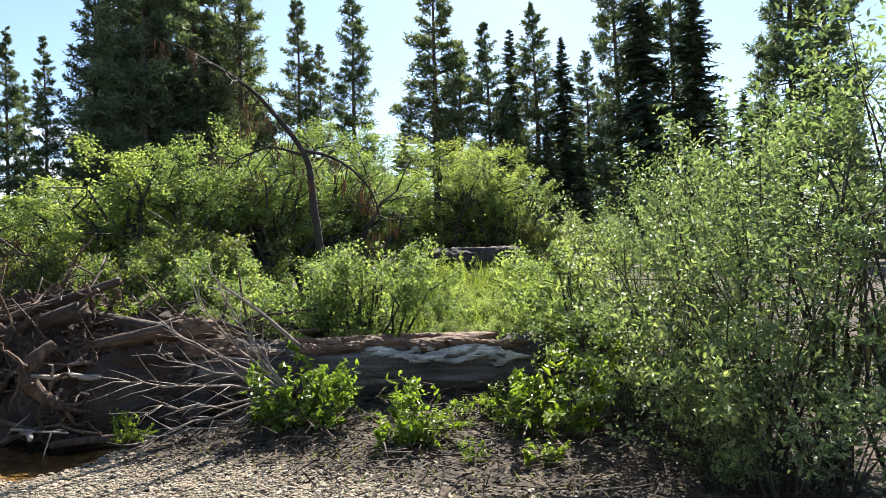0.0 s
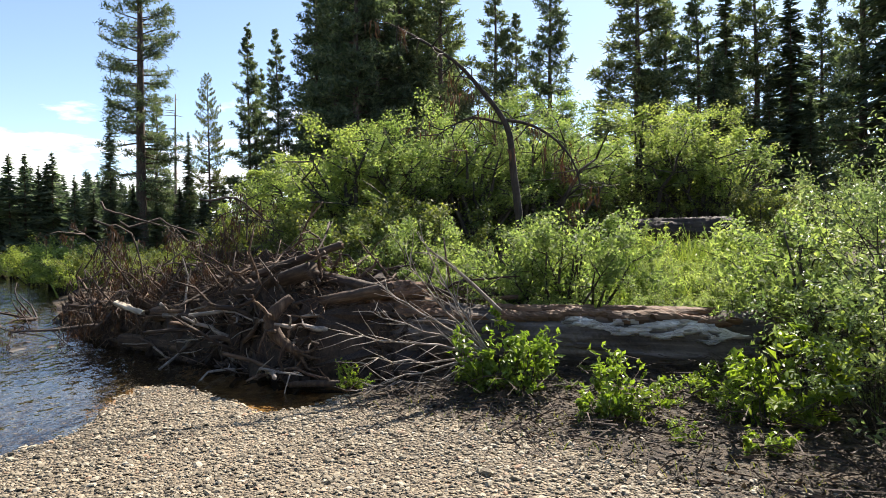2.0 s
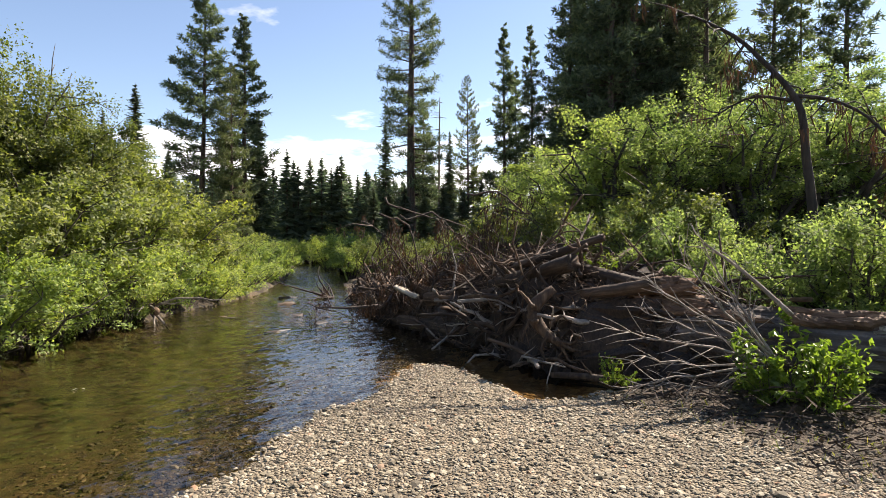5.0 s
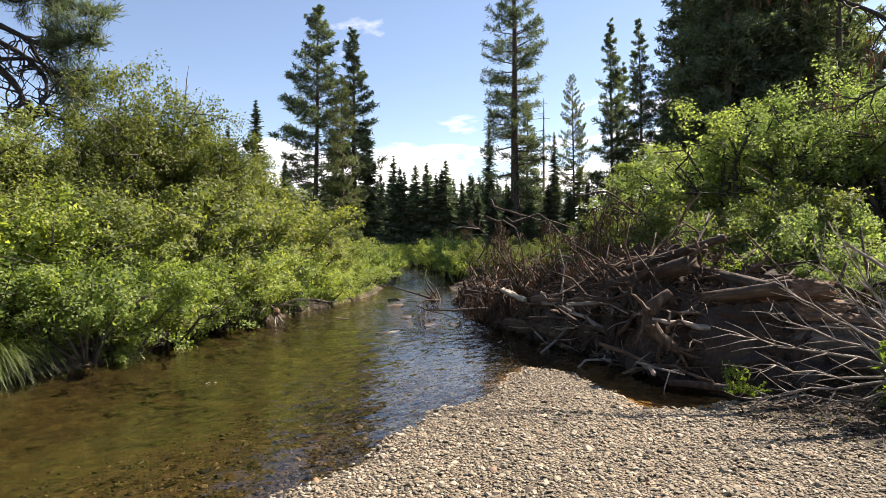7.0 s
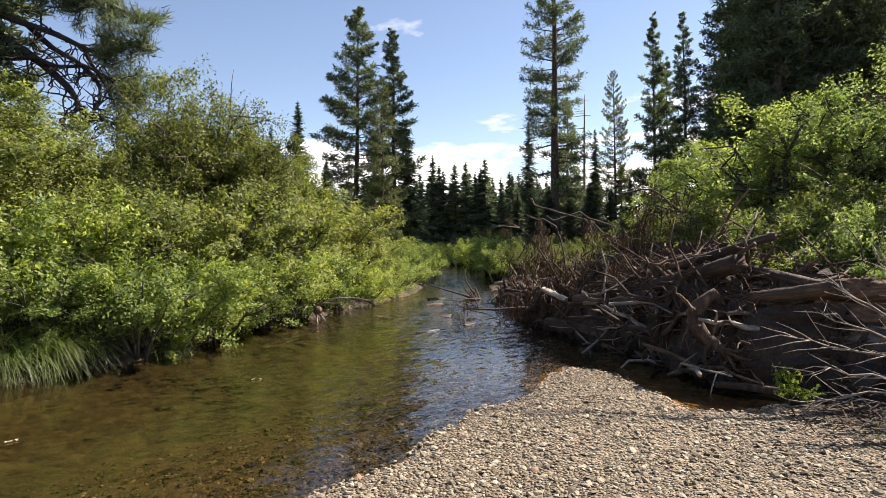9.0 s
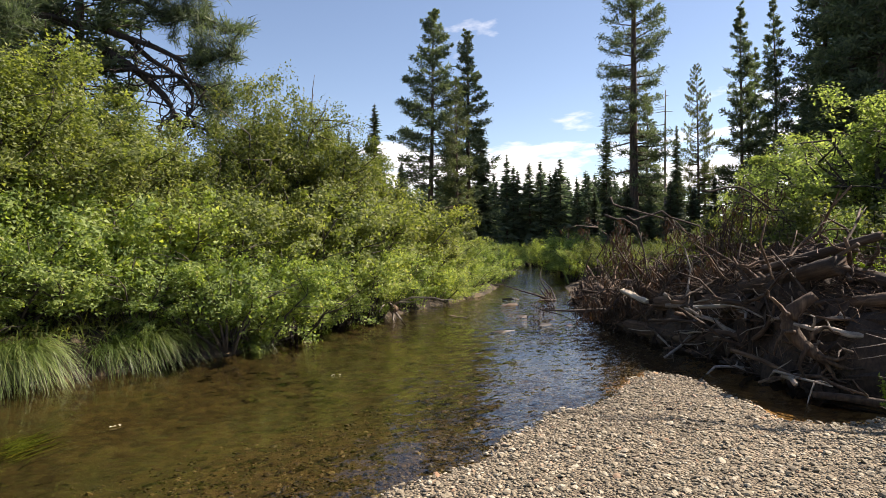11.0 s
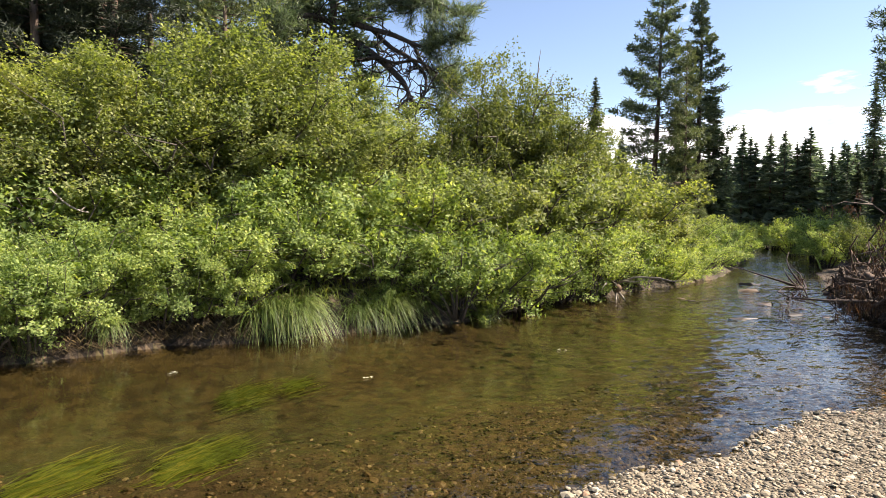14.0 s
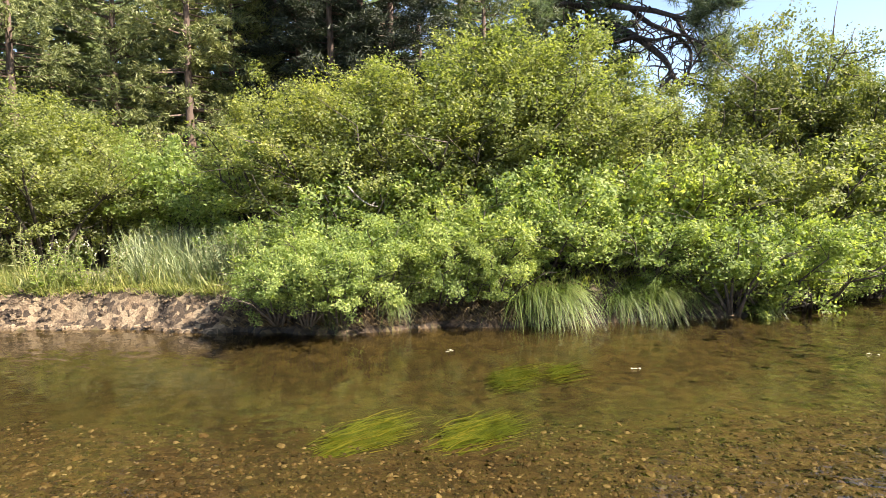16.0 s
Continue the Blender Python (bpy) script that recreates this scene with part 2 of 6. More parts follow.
def ground_material(name, stops, scale, bump, big=0.5, rough=0.92, pebbles=False):
    mat, nodes, links, bsdf, out = material(name)
    tc = nodes.new("ShaderNodeTexCoord")
    vor = nodes.new("ShaderNodeTexVoronoi")
    vor.inputs["Scale"].default_value = scale
    links.new(tc.outputs["Object"], vor.inputs["Vector"])
    grain = noise_node(nodes, links, scale * 1.7, 5, tc.outputs["Object"], 0.7)
    ramp = ramp_node(nodes, stops)
    share = nodes.new("ShaderNodeSeparateColor")
    links.new(vor.outputs["Color"], share.inputs[0])
    links.new(mix_node(nodes, links, 0.25 if pebbles else 0.5, share.outputs[0], grain.outputs[0]), ramp.inputs[0])
    broad = noise_node(nodes, links, big, 4, tc.outputs["Object"])
    tone = ramp_node(nodes, ((0.35, (0.72, 0.70, 0.66)), (0.65, (1.12, 1.1, 1.06))))
    links.new(broad.outputs[0], tone.inputs[0])
    links.new(mix_node(nodes, links, 1.0, ramp.outputs[0], tone.outputs[0], "MULTIPLY"), bsdf.inputs["Base Color"])
    bsdf.inputs["Roughness"].default_value = rough
    if pebbles:
        flip = nodes.new("ShaderNodeMath")
        flip.operation = "SUBTRACT"
        flip.inputs[0].default_value = 1.0
        links.new(vor.outputs["Distance"], flip.inputs[1])
        links.new(bump_node(nodes, links, flip.outputs[0], 1.0, 0.03), bsdf.inputs["Normal"])
    else:
        links.new(bump_node(nodes, links, grain.outputs[0], bump, 0.04), bsdf.inputs["Normal"])
    return mat


M_GRAVEL = ground_material("gravel", ((0.12, (0.06, 0.045, 0.031)), (0.5, (0.18, 0.143, 0.097)), (0.9, (0.33, 0.27, 0.19))), 44, 0.9, pebbles=True)
M_BED = ground_material("creek_bed", ((0.2, (0.036, 0.025, 0.014)), (0.5, (0.085, 0.058, 0.031)), (0.85, (0.15, 0.105, 0.058))), 14, 0.8, 0.35)
M_SILT = ground_material("pool_silt", ((0.2, (0.20, 0.115, 0.055)), (0.5, (0.34, 0.20, 0.10)), (0.85, (0.48, 0.31, 0.165))), 11, 0.4, 0.6)
M_DEEP = ground_material("silty_bed", ((0.2, (0.027, 0.020, 0.008)), (0.5, (0.056, 0.043, 0.017)), (0.85, (0.095, 0.072, 0.030))), 9, 0.5, 0.3)
M_SOIL = ground_material("meadow_soil", ((0.25, (0.05, 0.05, 0.022)), (0.5, (0.10, 0.105, 0.04)), (0.8, (0.19, 0.18, 0.08))), 8, 0.8, 0.2)
M_CUTBANK = ground_material("bank_soil", ((0.3, (0.035, 0.023, 0.013)), (0.5, (0.145, 0.10, 0.060)), (0.85, (0.33, 0.26, 0.17))), 12, 1.0, 0.8)
# damp root earth, its colour also darkened for the shade under the overhang
M_ROOTBANK = ground_material("damp_shade_toned_bank", ((0.25, (0.014, 0.010, 0.006)), (0.5, (0.034, 0.023, 0.014)), (0.8, (0.085, 0.057, 0.035))), 14, 1.0, 0.4)
# forest earth, toned darker to include the shade before the log
M_FLOOR = ground_material("shade_toned_forest_soil", ((0.25, (0.026, 0.018, 0.011)), (0.5, (0.062, 0.043, 0.027)), (0.8, (0.135, 0.098, 0.064))), 14, 0.9, 0.4)


def stone_material(name, stops, rough=0.8):
    mat, nodes, links, bsdf, out = material(name)
    geo, info = nodes.new("ShaderNodeNewGeometry"), nodes.new("ShaderNodeObjectInfo")
    add = nodes.new("ShaderNodeMath")
    add.operation = "ADD"
    links.new(geo.outputs["Random Per Island"], add.inputs[0])
    links.new(info.outputs["Random"], add.inputs[1])
    wrap = nodes.new("ShaderNodeMath")
    wrap.operation = "FRACT"
    links.new(add.outputs[0], wrap.inputs[0])
    ramp = ramp_node(nodes, stops)
    links.new(wrap.outputs[0], ramp.inputs[0])
    spots = noise_node(nodes, links, 40, 4, geo.outputs["Position"])
    tone = ramp_node(nodes, ((0.3, (0.75, 0.74, 0.72)), (0.7, (1.15, 1.14, 1.12))))
    links.new(spots.outputs[0], tone.inputs[0])
    links.new(mix_node(nodes, links, 1.0, ramp.outputs[0], tone.outputs[0], "MULTIPLY"), bsdf.inputs["Base Color"])
    bsdf.inputs["Roughness"].default_value = rough
    return mat


M_STONE = stone_material("bar_stone", ((0.0, (0.10, 0.081, 0.054)), (0.3, (0.19, 0.157, 0.107)), (0.7, (0.275, 0.231, 0.160)), (0.92, (0.43, 0.377, 0.285)), (1.0, (0.28, 0.155, 0.085))))
M_BEDSTONE = stone_material("bed_stone", ((0.0, (0.022, 0.017, 0.012)), (0.45, (0.065, 0.044, 0.025)), (0.8, (0.135, 0.088, 0.048)), (1.0, (0.28, 0.225, 0.15))), 0.6)

# clear shallow water: ripples, gloss by angle, brown tint below
M_WATER, wnodes, wlinks, wbsdf, wout = material("creek_water")
wnodes.remove(wbsdf)
wtc, wmap = wnodes.new("ShaderNodeTexCoord"), wnodes.new("ShaderNodeMapping")
wmap.inputs["Rotation"].default_value = (0, 0, radians(-32))
wmap.inputs["Scale"].default_value = (1.5, 0.75, 1)
wlinks.new(wtc.outputs["Object"], wmap.inputs["Vector"])
wave_a = noise_node(wnodes, wlinks, 5.5, 3, wmap.outputs[0])
wave_b = noise_node(wnodes, wlinks, 17.0, 3, wmap.outputs[0])
riffle = noise_node(wnodes, wlinks, 0.22, 2, wtc.outputs["Object"])
riffle_r = ramp_node(wnodes, ((0.40, (0.42, 0.42, 0.42)), (0.60, (1.15, 1.15, 1.15))))
wlinks.new(riffle.outputs[0], riffle_r.inputs[0])
wsep, wfast = wnodes.new("ShaderNodeSeparateXYZ"), wnodes.new("ShaderNodeMapRange")
wlinks.new(wtc.outputs["Object"], wsep.inputs[0])
wlinks.new(wsep.outputs[1], wfast.inputs[0])
for slot, value in zip(wfast.inputs[1:5], (2.5, 8.5, 0.65, 3.0)):
    slot.default_value = value          # quicker water downstream of the bar
wspeed = mix_node(wnodes, wlinks, 1.0, riffle_r.outputs[0], wfast.outputs[0], "MULTIPLY")
# slopes of the ripples, straight from the noise, so that they hold far off
wgeo = wnodes.new("ShaderNodeNewGeometry")
wslope = None
for tex, amount in ((wave_a, 0.34), (wave_b, 0.30)):
    centred, scaled = wnodes.new("ShaderNodeVectorMath"), wnodes.new("ShaderNodeVectorMath")
    centred.operation, scaled.operation = "SUBTRACT", "MULTIPLY"
    centred.inputs[1].default_value = (0.5, 0.5, 0.5)
    scaled.inputs[1].default_value = (amount, amount, 0)
    wlinks.new(tex.outputs["Color"], centred.inputs[0])
    wlinks.new(centred.outputs[0], scaled.inputs[0])
    if wslope is None:
        wslope = scaled.outputs[0]
    else:
        both = wnodes.new("ShaderNodeVectorMath")
        wlinks.new(wslope, both.inputs[0])
        wlinks.new(scaled.outputs[0], both.inputs[1])
        wslope = both.outputs[0]
wstrong, wtilt, wunit = (wnodes.new("ShaderNodeVectorMath") for _ in range(3))
wstrong.operation, wtilt.operation, wunit.operation = "MULTIPLY", "ADD", "NORMALIZE"
wlinks.new(wslope, wstrong.inputs[0])
wlinks.new(wspeed, wstrong.inputs[1])
wlinks.new(wstrong.outputs[0], wtilt.inputs[0])
wlinks.new(wgeo.outputs["Normal"], wtilt.inputs[1])
wlinks.new(wtilt.outputs[0], wunit.inputs[0])
wnormal = wunit.outputs[0]
wfres, wgloss, wtrans, wmixer = (wnodes.new(k) for k in ("ShaderNodeFresnel", "ShaderNodeBsdfGlossy", "ShaderNodeBsdfTransparent", "ShaderNodeMixShader"))
wfres.inputs["IOR"].default_value = 1.33
wgloss.inputs["Roughness"].default_value = 0.05
wgloss.inputs["Color"].default_value = (0.95, 0.95, 0.95, 1)
wtrans.inputs["Color"].default_value = (0.66, 0.615, 0.455, 1)
wlinks.new(wnormal, wfres.inputs["Normal"])
wlinks.new(wnormal, wgloss.inputs["Normal"])
wlinks.new(wfres.outputs[0], wmixer.inputs[0])
wlinks.new(wtrans.outputs[0], wmixer.inputs[1])
wlinks.new(wgloss.outputs[0], wmixer.inputs[2])
wlinks.new(wmixer.outputs[0], wout.inputs["Surface"])


# ---- building tools ----
class Geo:
    """Collects vertices and triangles as arrays."""

    def __init__(self):
        self.v, self.f, self.n = [], [], 0

    def add(self, v, f):
        v, f = np.asarray(v, float).reshape(-1, 3), np.asarray(f, int).reshape(-1, 3)
        self.v.append(v)
        self.f.append(f + self.n)
        self.n += len(v)
        return self

    def mesh(self, name, mat, smooth=False):
        me = bpy.data.meshes.new(name)
        v, f = np.concatenate(self.v), np.concatenate(self.f)
        me.vertices.add(len(v))
        me.vertices.foreach_set("co", v.astype(np.float32).ravel())
        me.loops.add(3 * len(f))
        me.loops.foreach_set("vertex_index", f.astype(np.int32).ravel())
        me.polygons.add(len(f))
        me.polygons.foreach_set("loop_start", (3 * np.arange(len(f))).astype(np.int32))
        me.polygons.foreach_set("use_smooth", np.full(len(f), smooth))
        me.update(calc_edges=True)
        me.materials.append(mat)
        return me


def part(name, geo, mat, parent=None, label="", smooth=False):
    ob = new(name, geo if isinstance(geo, bpy.types.Mesh) else geo.mesh(name, mat, smooth))
    if parent is not None:
        ob.parent = parent
    return tagged(ob, label)


def unit(v):
    return v / np.maximum(np.linalg.norm(v, axis=-1, keepdims=True), 1e-9)


def tube(geo, pts, radii, sides=6, rough=0.0, rng=None):
    """A tapered round limb along pts, closed at its ends."""
    pts, radii = np.asarray(pts, float), np.asarray(radii, float)
    along = unit(np.gradient(pts, axis=0))
    ref = np.array([0.0, 0.0, 1.0]) if abs(along[:, 2]).mean() < 0.8 else np.array([1.0, 0.0, 0.0])
    a = unit(np.cross(along, ref))
    b = np.cross(along, a)
    ang = 2 * np.pi * np.arange(sides) / sides
    ring = a[:, None] * np.cos(ang)[None, :, None] + b[:, None] * np.sin(ang)[None, :, None]
    r = radii[:, None] * np.ones(sides)
    if rough and rng is not None:
        r = r * (1 + rough * rng.uniform(-1, 1, r.shape))
    v = (pts[:, None] + ring * r[..., None]).reshape(-1, 3)
    n = len(pts)
    i = np.arange(n - 1)[:, None] * sides + np.arange(sides)[None]
    j = np.arange(n - 1)[:, None] * sides + (np.arange(sides)[None] + 1) % sides
    f = np.concatenate([np.stack([i, j, j + sides], -1).reshape(-1, 3), np.stack([i, j + sides, i + sides], -1).reshape(-1, 3)])
    caps = []
    for k in range(1, sides - 1):
        caps += [(0, k + 1, k), ((n - 1) * sides, (n - 1) * sides + k, (n - 1) * sides + k + 1)]
    geo.add(v, np.concatenate([f, np.array(caps)]))


def bent(rng, start, way, length, n=5, wobble=0.15, droop=0.0):
    """A wandering line of n points."""
    way = unit(np.asarray(way, float))
    pts = [np.asarray(start, float)]
    for k in range(n - 1):
        way = unit(way + rng.normal(0, wobble, 3) + np.array([0, 0, -droop]))
        pts.append(pts[-1] + way * length / (n - 1))
    return np.array(pts)


def leaves(geo, centre, way, normal, length, width):
    """Folded pointed leaves: base, two sides, tip."""
    way = unit(way)
    side = unit(np.cross(way, normal))
    up = np.cross(side, way)
    L, W = length[:, None], width[:, None]
    base, tip = centre - way * L * 0.5, centre + way * L * 0.5 - up * L * 0.08
    mid = centre - way * L * 0.05
    v = np.stack([base, mid + side * W * 0.5 + up * W * 0.18, tip, mid - side * W * 0.5 + up * W * 0.18], 1).reshape(-1, 3)
    k = 4 * np.arange(len(centre))[:, None]
    geo.add(v, np.concatenate([k + [0, 1, 2], k + [0, 2, 3]]))


def darts(geo, centre, way, normal, length, width):
    """Small leaves of one triangle each, for bushes across the water."""
    way = unit(way)
    side = unit(np.cross(way, normal))
    L, W = length[:, None], width[:, None]
    v = np.stack([centre - way * L * 0.45 + side * W * 0.25, centre + side * -W * 0.55, centre + way * L * 0.55 + side * W * 0.1], 1).reshape(-1, 3)
    geo.add(v, np.arange(len(v)).reshape(-1, 3))


def blades(geo, base, way, length, width, bend, rng):
    """Grass blades of two bent segments."""
    n = len(base)
    way = unit(way)
    side = unit(np.cross(way, rng.normal(0, 1, (n, 3))))
    out = unit(way * [1, 1, 0] + rng.normal(0, 0.05, (n, 3)) * [1, 1, 0] + 1e-6)
    L, W, B = length[:, None], width[:, None], bend[:, None]
    mid = base + way * L * 0.55
    tip = mid + unit(way * (1 - B) + out * B * 0.7 + np.array([0, 0, -0.55]) * B) * L * 0.5
    v = np.stack([base - side * W * 0.5, base + side * W * 0.5, mid + side * W * 0.4, mid - side * W * 0.4, tip], 1).reshape(-1, 3)
    k = 5 * np.arange(n)[:, None]
    geo.add(v, np.concatenate([k + [0, 1, 2], k + [0, 2, 3], k + [3, 2, 4]]))


def polar(yaw, d):
    return -d * math.sin(radians(yaw)), d * math.cos(radians(yaw))


# ---- the lie of the land ----
SHORE_FAR = ((-12, -30), (-8.6, -16), (-7.7, -8.5), (-7.85, -6.4), (-7.75, -4.5), (-7.65, -3.6), (-7.75, -2.6), (-8.2, -1.7), (-8.3, -0.55), (-8.55, 0.4), (-9.0, 1.45),
             (-9.2, 2.4), (-10.2, 3.3), (-11.0, 4.7), (-11.8, 6.5), (-13.2, 9.0), (-15.0, 11.8), (-18.6, 15.4), (-22.5, 19.2), (-28, 24), (-36, 31))
SHORE_NEAR = ((-30, 34), (-23.5, 24.5), (-19, 19.6), (-16, 16.2), (-12.3, 12.6), (-10.6, 11.4), (-7.6, 9.3), (-6.2, 8.5), (-5.0, 7.95), (-3.8, 7.35), (-3.0, 7.2), (-2.15, 6.5),
              (-2.3, 6.1), (-2.5, 5.7), (-2.75, 5.45), (-3.2, 5.6), (-3.7, 6.03), (-4.4, 6.33), (-4.78, 6.15), (-4.55, 5.4), (-4.3, 4.8), (-4.1, 4.1), (-3.87, 3.4), (-3.7, 2.75),
              (-3.5, 2.2), (-3.35, 1.75), (-3.0, 0.5), (-2.7, -1.5), (-2.5, -3.5), (-3.0, -8), (-5, -18), (-8, -32))
CREEK = np.array(SHORE_FAR + SHORE_NEAR, float)
N_FAR = len(SHORE_FAR)


def step01(x):
    x = np.clip(x, 0, 1)
    return x * x * (3 - 2 * x)


def wavy(x, y, s, k=0.0):
    return (np.sin(x * s + 1.3 * np.sin(y * s * 0.7 + k)) + np.sin(y * s * 1.13 + 1.7 * np.sin(x * s * 0.61 + 2 + k))) * 0.5


def land(x, y):
    """Height of the ground and distance to the shore (negative in the creek), and whether the far bank is nearest."""
    x, y = np.atleast_1d(np.asarray(x, float)), np.atleast_1d(np.asarray(y, float))
    a, b = CREEK, np.roll(CREEK, -1, axis=0)
    best, which = np.full(x.shape, 1e9), np.zeros(x.shape, int)
    inside = np.zeros(x.shape, bool)
    for k in range(len(a)):
        d = b[k] - a[k]
        t = np.clip(((x - a[k, 0]) * d[0] + (y - a[k, 1]) * d[1]) / (d @ d), 0, 1)
        dist = np.hypot(x - a[k, 0] - t * d[0], y - a[k, 1] - t * d[1])
        closer = dist < best
        best, which = np.where(closer, dist, best), np.where(closer, k, which)
        cross = (a[k, 1] > y) != (b[k, 1] > y)
        inside ^= cross & (x < (b[k, 0] - a[k, 0]) * (y - a[k, 1]) / (b[k, 1] - a[k, 1] + 1e-12) + a[k, 0])
    jag = 0.10 * wavy(x, y, 3.1) + 0.05 * wavy(x, y, 9.0, 1)
    sd = np.where(inside, -best, best) + jag * (best < 3)
    far = which < N_FAR - 1
    wet = -(0.03 + 0.4 * (1 - np.exp(np.minimum(sd, 0) / 2.2)))
    z_far = 0.05 + (0.42 - 0.27 * step01((y - 0.5) / 4)) * step01(sd / 0.45) + 0.25 * step01(sd / 5)
    z_heap = 0.02 + 0.25 * step01(sd / 1.5) + 0.3 * step01(sd / 10)
    z_bar = 0.005 + 0.13 * (1 - np.exp(-np.maximum(sd, 0) / 1.3)) + 0.012 * wavy(x, y, 5.5)
    blend = step01((y - 5.4) / 2.4)
    z = np.where(sd < 0, wet, np.where(far, z_far, z_bar * (1 - blend) + z_heap * blend))
    rise = 0.75 * step01((y - 7.6) / 6.5) * step01((x + 3.6 + 0.3 * (y - 8)) / 3.0) * step01((42 - y) / 14)
    z = z + np.where(sd > 0, rise + 0.05 * wavy(x, y, 0.8) * step01(sd / 2), 0)
    return z, sd, far


def gz(x, y):
    return float(land(x, y)[0][0])


# ---- ground, bed and water ----
def build_ground():
    radii = np.concatenate([[0.4, 1.0, 1.8], np.linspace(2.5, 18, 130), 18 * np.geomspace(1.03, 150, 60)])
    turns = np.radians(np.concatenate([np.arange(-52, 152, 0.6), np.arange(152, 308, 4.0)]))
    nr, nt = len(radii), len(turns)
    rr, tt = np.meshgrid(radii, turns, indexing="ij")
    x, y = -rr * np.sin(tt), rr * np.cos(tt)
    z, sd, far = (v.reshape(nr, nt) for v in land(x.ravel(), y.ravel()))
    rough = np.where((sd > 0.1) & far & (sd < 0.7), np.random.default_rng(3).normal(0, 0.035, x.shape) + 0.03 * wavy(x, y, 5.3, 0.5), 0)
    v = np.stack([x, y, z + rough], -1).reshape(-1, 3)
    i = np.arange(nr - 1)[:, None] * nt + np.arange(nt)[None]
    j = np.arange(nr - 1)[:, None] * nt + (np.arange(nt)[None] + 1) % nt
    quads = np.stack([i, j, j + nt, i + nt], -1).reshape(-1, 4)
    geo = Geo().add(v, np.concatenate([quads[:, [0, 1, 2]], quads[:, [0, 2, 3]]]))
    geo.add([[0, 0, z[0].mean()]], [])
    hub = nr * nt
    geo.f.append(np.stack([np.full(nt, hub), (np.arange(nt) + 1) % nt, np.arange(nt)], -1))
    me = geo.mesh("ground", M_GRAVEL, True)
    for mat in (M_BED, M_DEEP, M_SOIL, M_CUTBANK, M_FLOOR, M_SILT, M_ROOTBANK):
        me.materials.append(mat)
    tri = np.concatenate(geo.f)
    allv = np.concatenate(geo.v)
    c = allv[tri].mean(1)
    zc, sdc, farc = land(c[:, 0], c[:, 1])
    jag = 0.5 * wavy(c[:, 0], c[:, 1], 1.7)
    slot = np.zeros(len(tri), int)
    # dark earth begins where the shade on the bar does
    wood = (~farc) & ((c[:, 1] + jag * 0.3 > 4.6 - 0.615 * c[:, 0]) & (c[:, 0] > -2.2) | (c[:, 1] > 7.2) | (c[:, 0] + 0.8 * wavy(c[:, 0], c[:, 1], 1.3) + jag > 3.4 + np.clip(4.0 - c[:, 1], 0, 3)))
    slot[wood] = 5
    slot[farc & (sdc > 0)] = 3
    # strip along the far shore: dark colour includes shade below the bushes
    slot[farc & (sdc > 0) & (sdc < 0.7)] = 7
    slot[farc & (sdc > 0) & (sdc < 0.55) & (c[:, 1] < -4.4 + 0.3 * jag) & (c[:, 0] < -6)] = 4
    slot[sdc < 0] = 1
    slot[(sdc < -1.9 + jag)] = 2
    slot[(~farc) & (sdc < 0.05) & (c[:, 1] > 5.2 + 0.4 * jag) & (c[:, 0] > -4.7 - 0.3 * (c[:, 1] - 6) + 0.6 * jag)] = 6
    slot[farc & (sdc < -0.03)] = 2
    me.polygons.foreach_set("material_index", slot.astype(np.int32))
    ob = new("ground", me)
    return tagged(ob, "sunlit gravel bar, earthen creek banks and forest floor", "ground", kind="structure")


ground = build_ground()


def build_water():
    xs, ys = np.linspace(-40, 0, 110), np.linspace(-34, 36, 170)
    xx, yy = np.meshgrid(xs, ys, indexing="ij")
    v = np.stack([xx, yy, 0.006 * wavy(xx, yy, 2.3)], -1).reshape(-1, 3)
    n = len(ys)
    i = (np.arange(len(xs) - 1)[:, None] * n + np.arange(n - 1)[None]).ravel()
    f = np.concatenate([np.stack([i, i + n, i + n + 1], -1), np.stack([i, i + n + 1, i + 1], -1)])
    c = v[f].mean(1)
    keep = land(c[:, 0], c[:, 1])[1] < 1.2
    return tagged(part("water", Geo().add(v, f[keep]), M_WATER, smooth=True), "clear shallow brown creek water with small ripples", "water", kind="structure")


water = build_water()


def pebble_shapes(rng, count):
    """Low rounded stones: unit meshes as vertex and face arrays."""
    t = (1 + 5 ** 0.5) / 2
    base = unit(np.array([(-1, t, 0), (1, t, 0), (-1, -t, 0), (1, -t, 0), (0, -1, t), (0, 1, t), (0, -1, -t), (0, 1, -t), (t, 0, -1), (t, 0, 1), (-t, 0, -1), (-t, 0, 1)], float))
    face = np.array([(0, 11, 5), (0, 5, 1), (0, 1, 7), (0, 7, 10), (0, 10, 11), (1, 5, 9), (5, 11, 4), (11, 10, 2), (10, 7, 6), (7, 1, 8),
                     (3, 9, 4), (3, 4, 2), (3, 2, 6), (3, 6, 8), (3, 8, 9), (4, 9, 5), (2, 4, 11), (6, 2, 10), (8, 6, 7), (9, 8, 1)])
    face = face[base[face].mean(1)[:, 2] > -0.2]
    return [(base * rng.uniform(0.7, 1.15, (12, 1)) * [1, rng.uniform(0.6, 0.95), rng.uniform(0.32, 0.6)], face) for _ in range(count)]


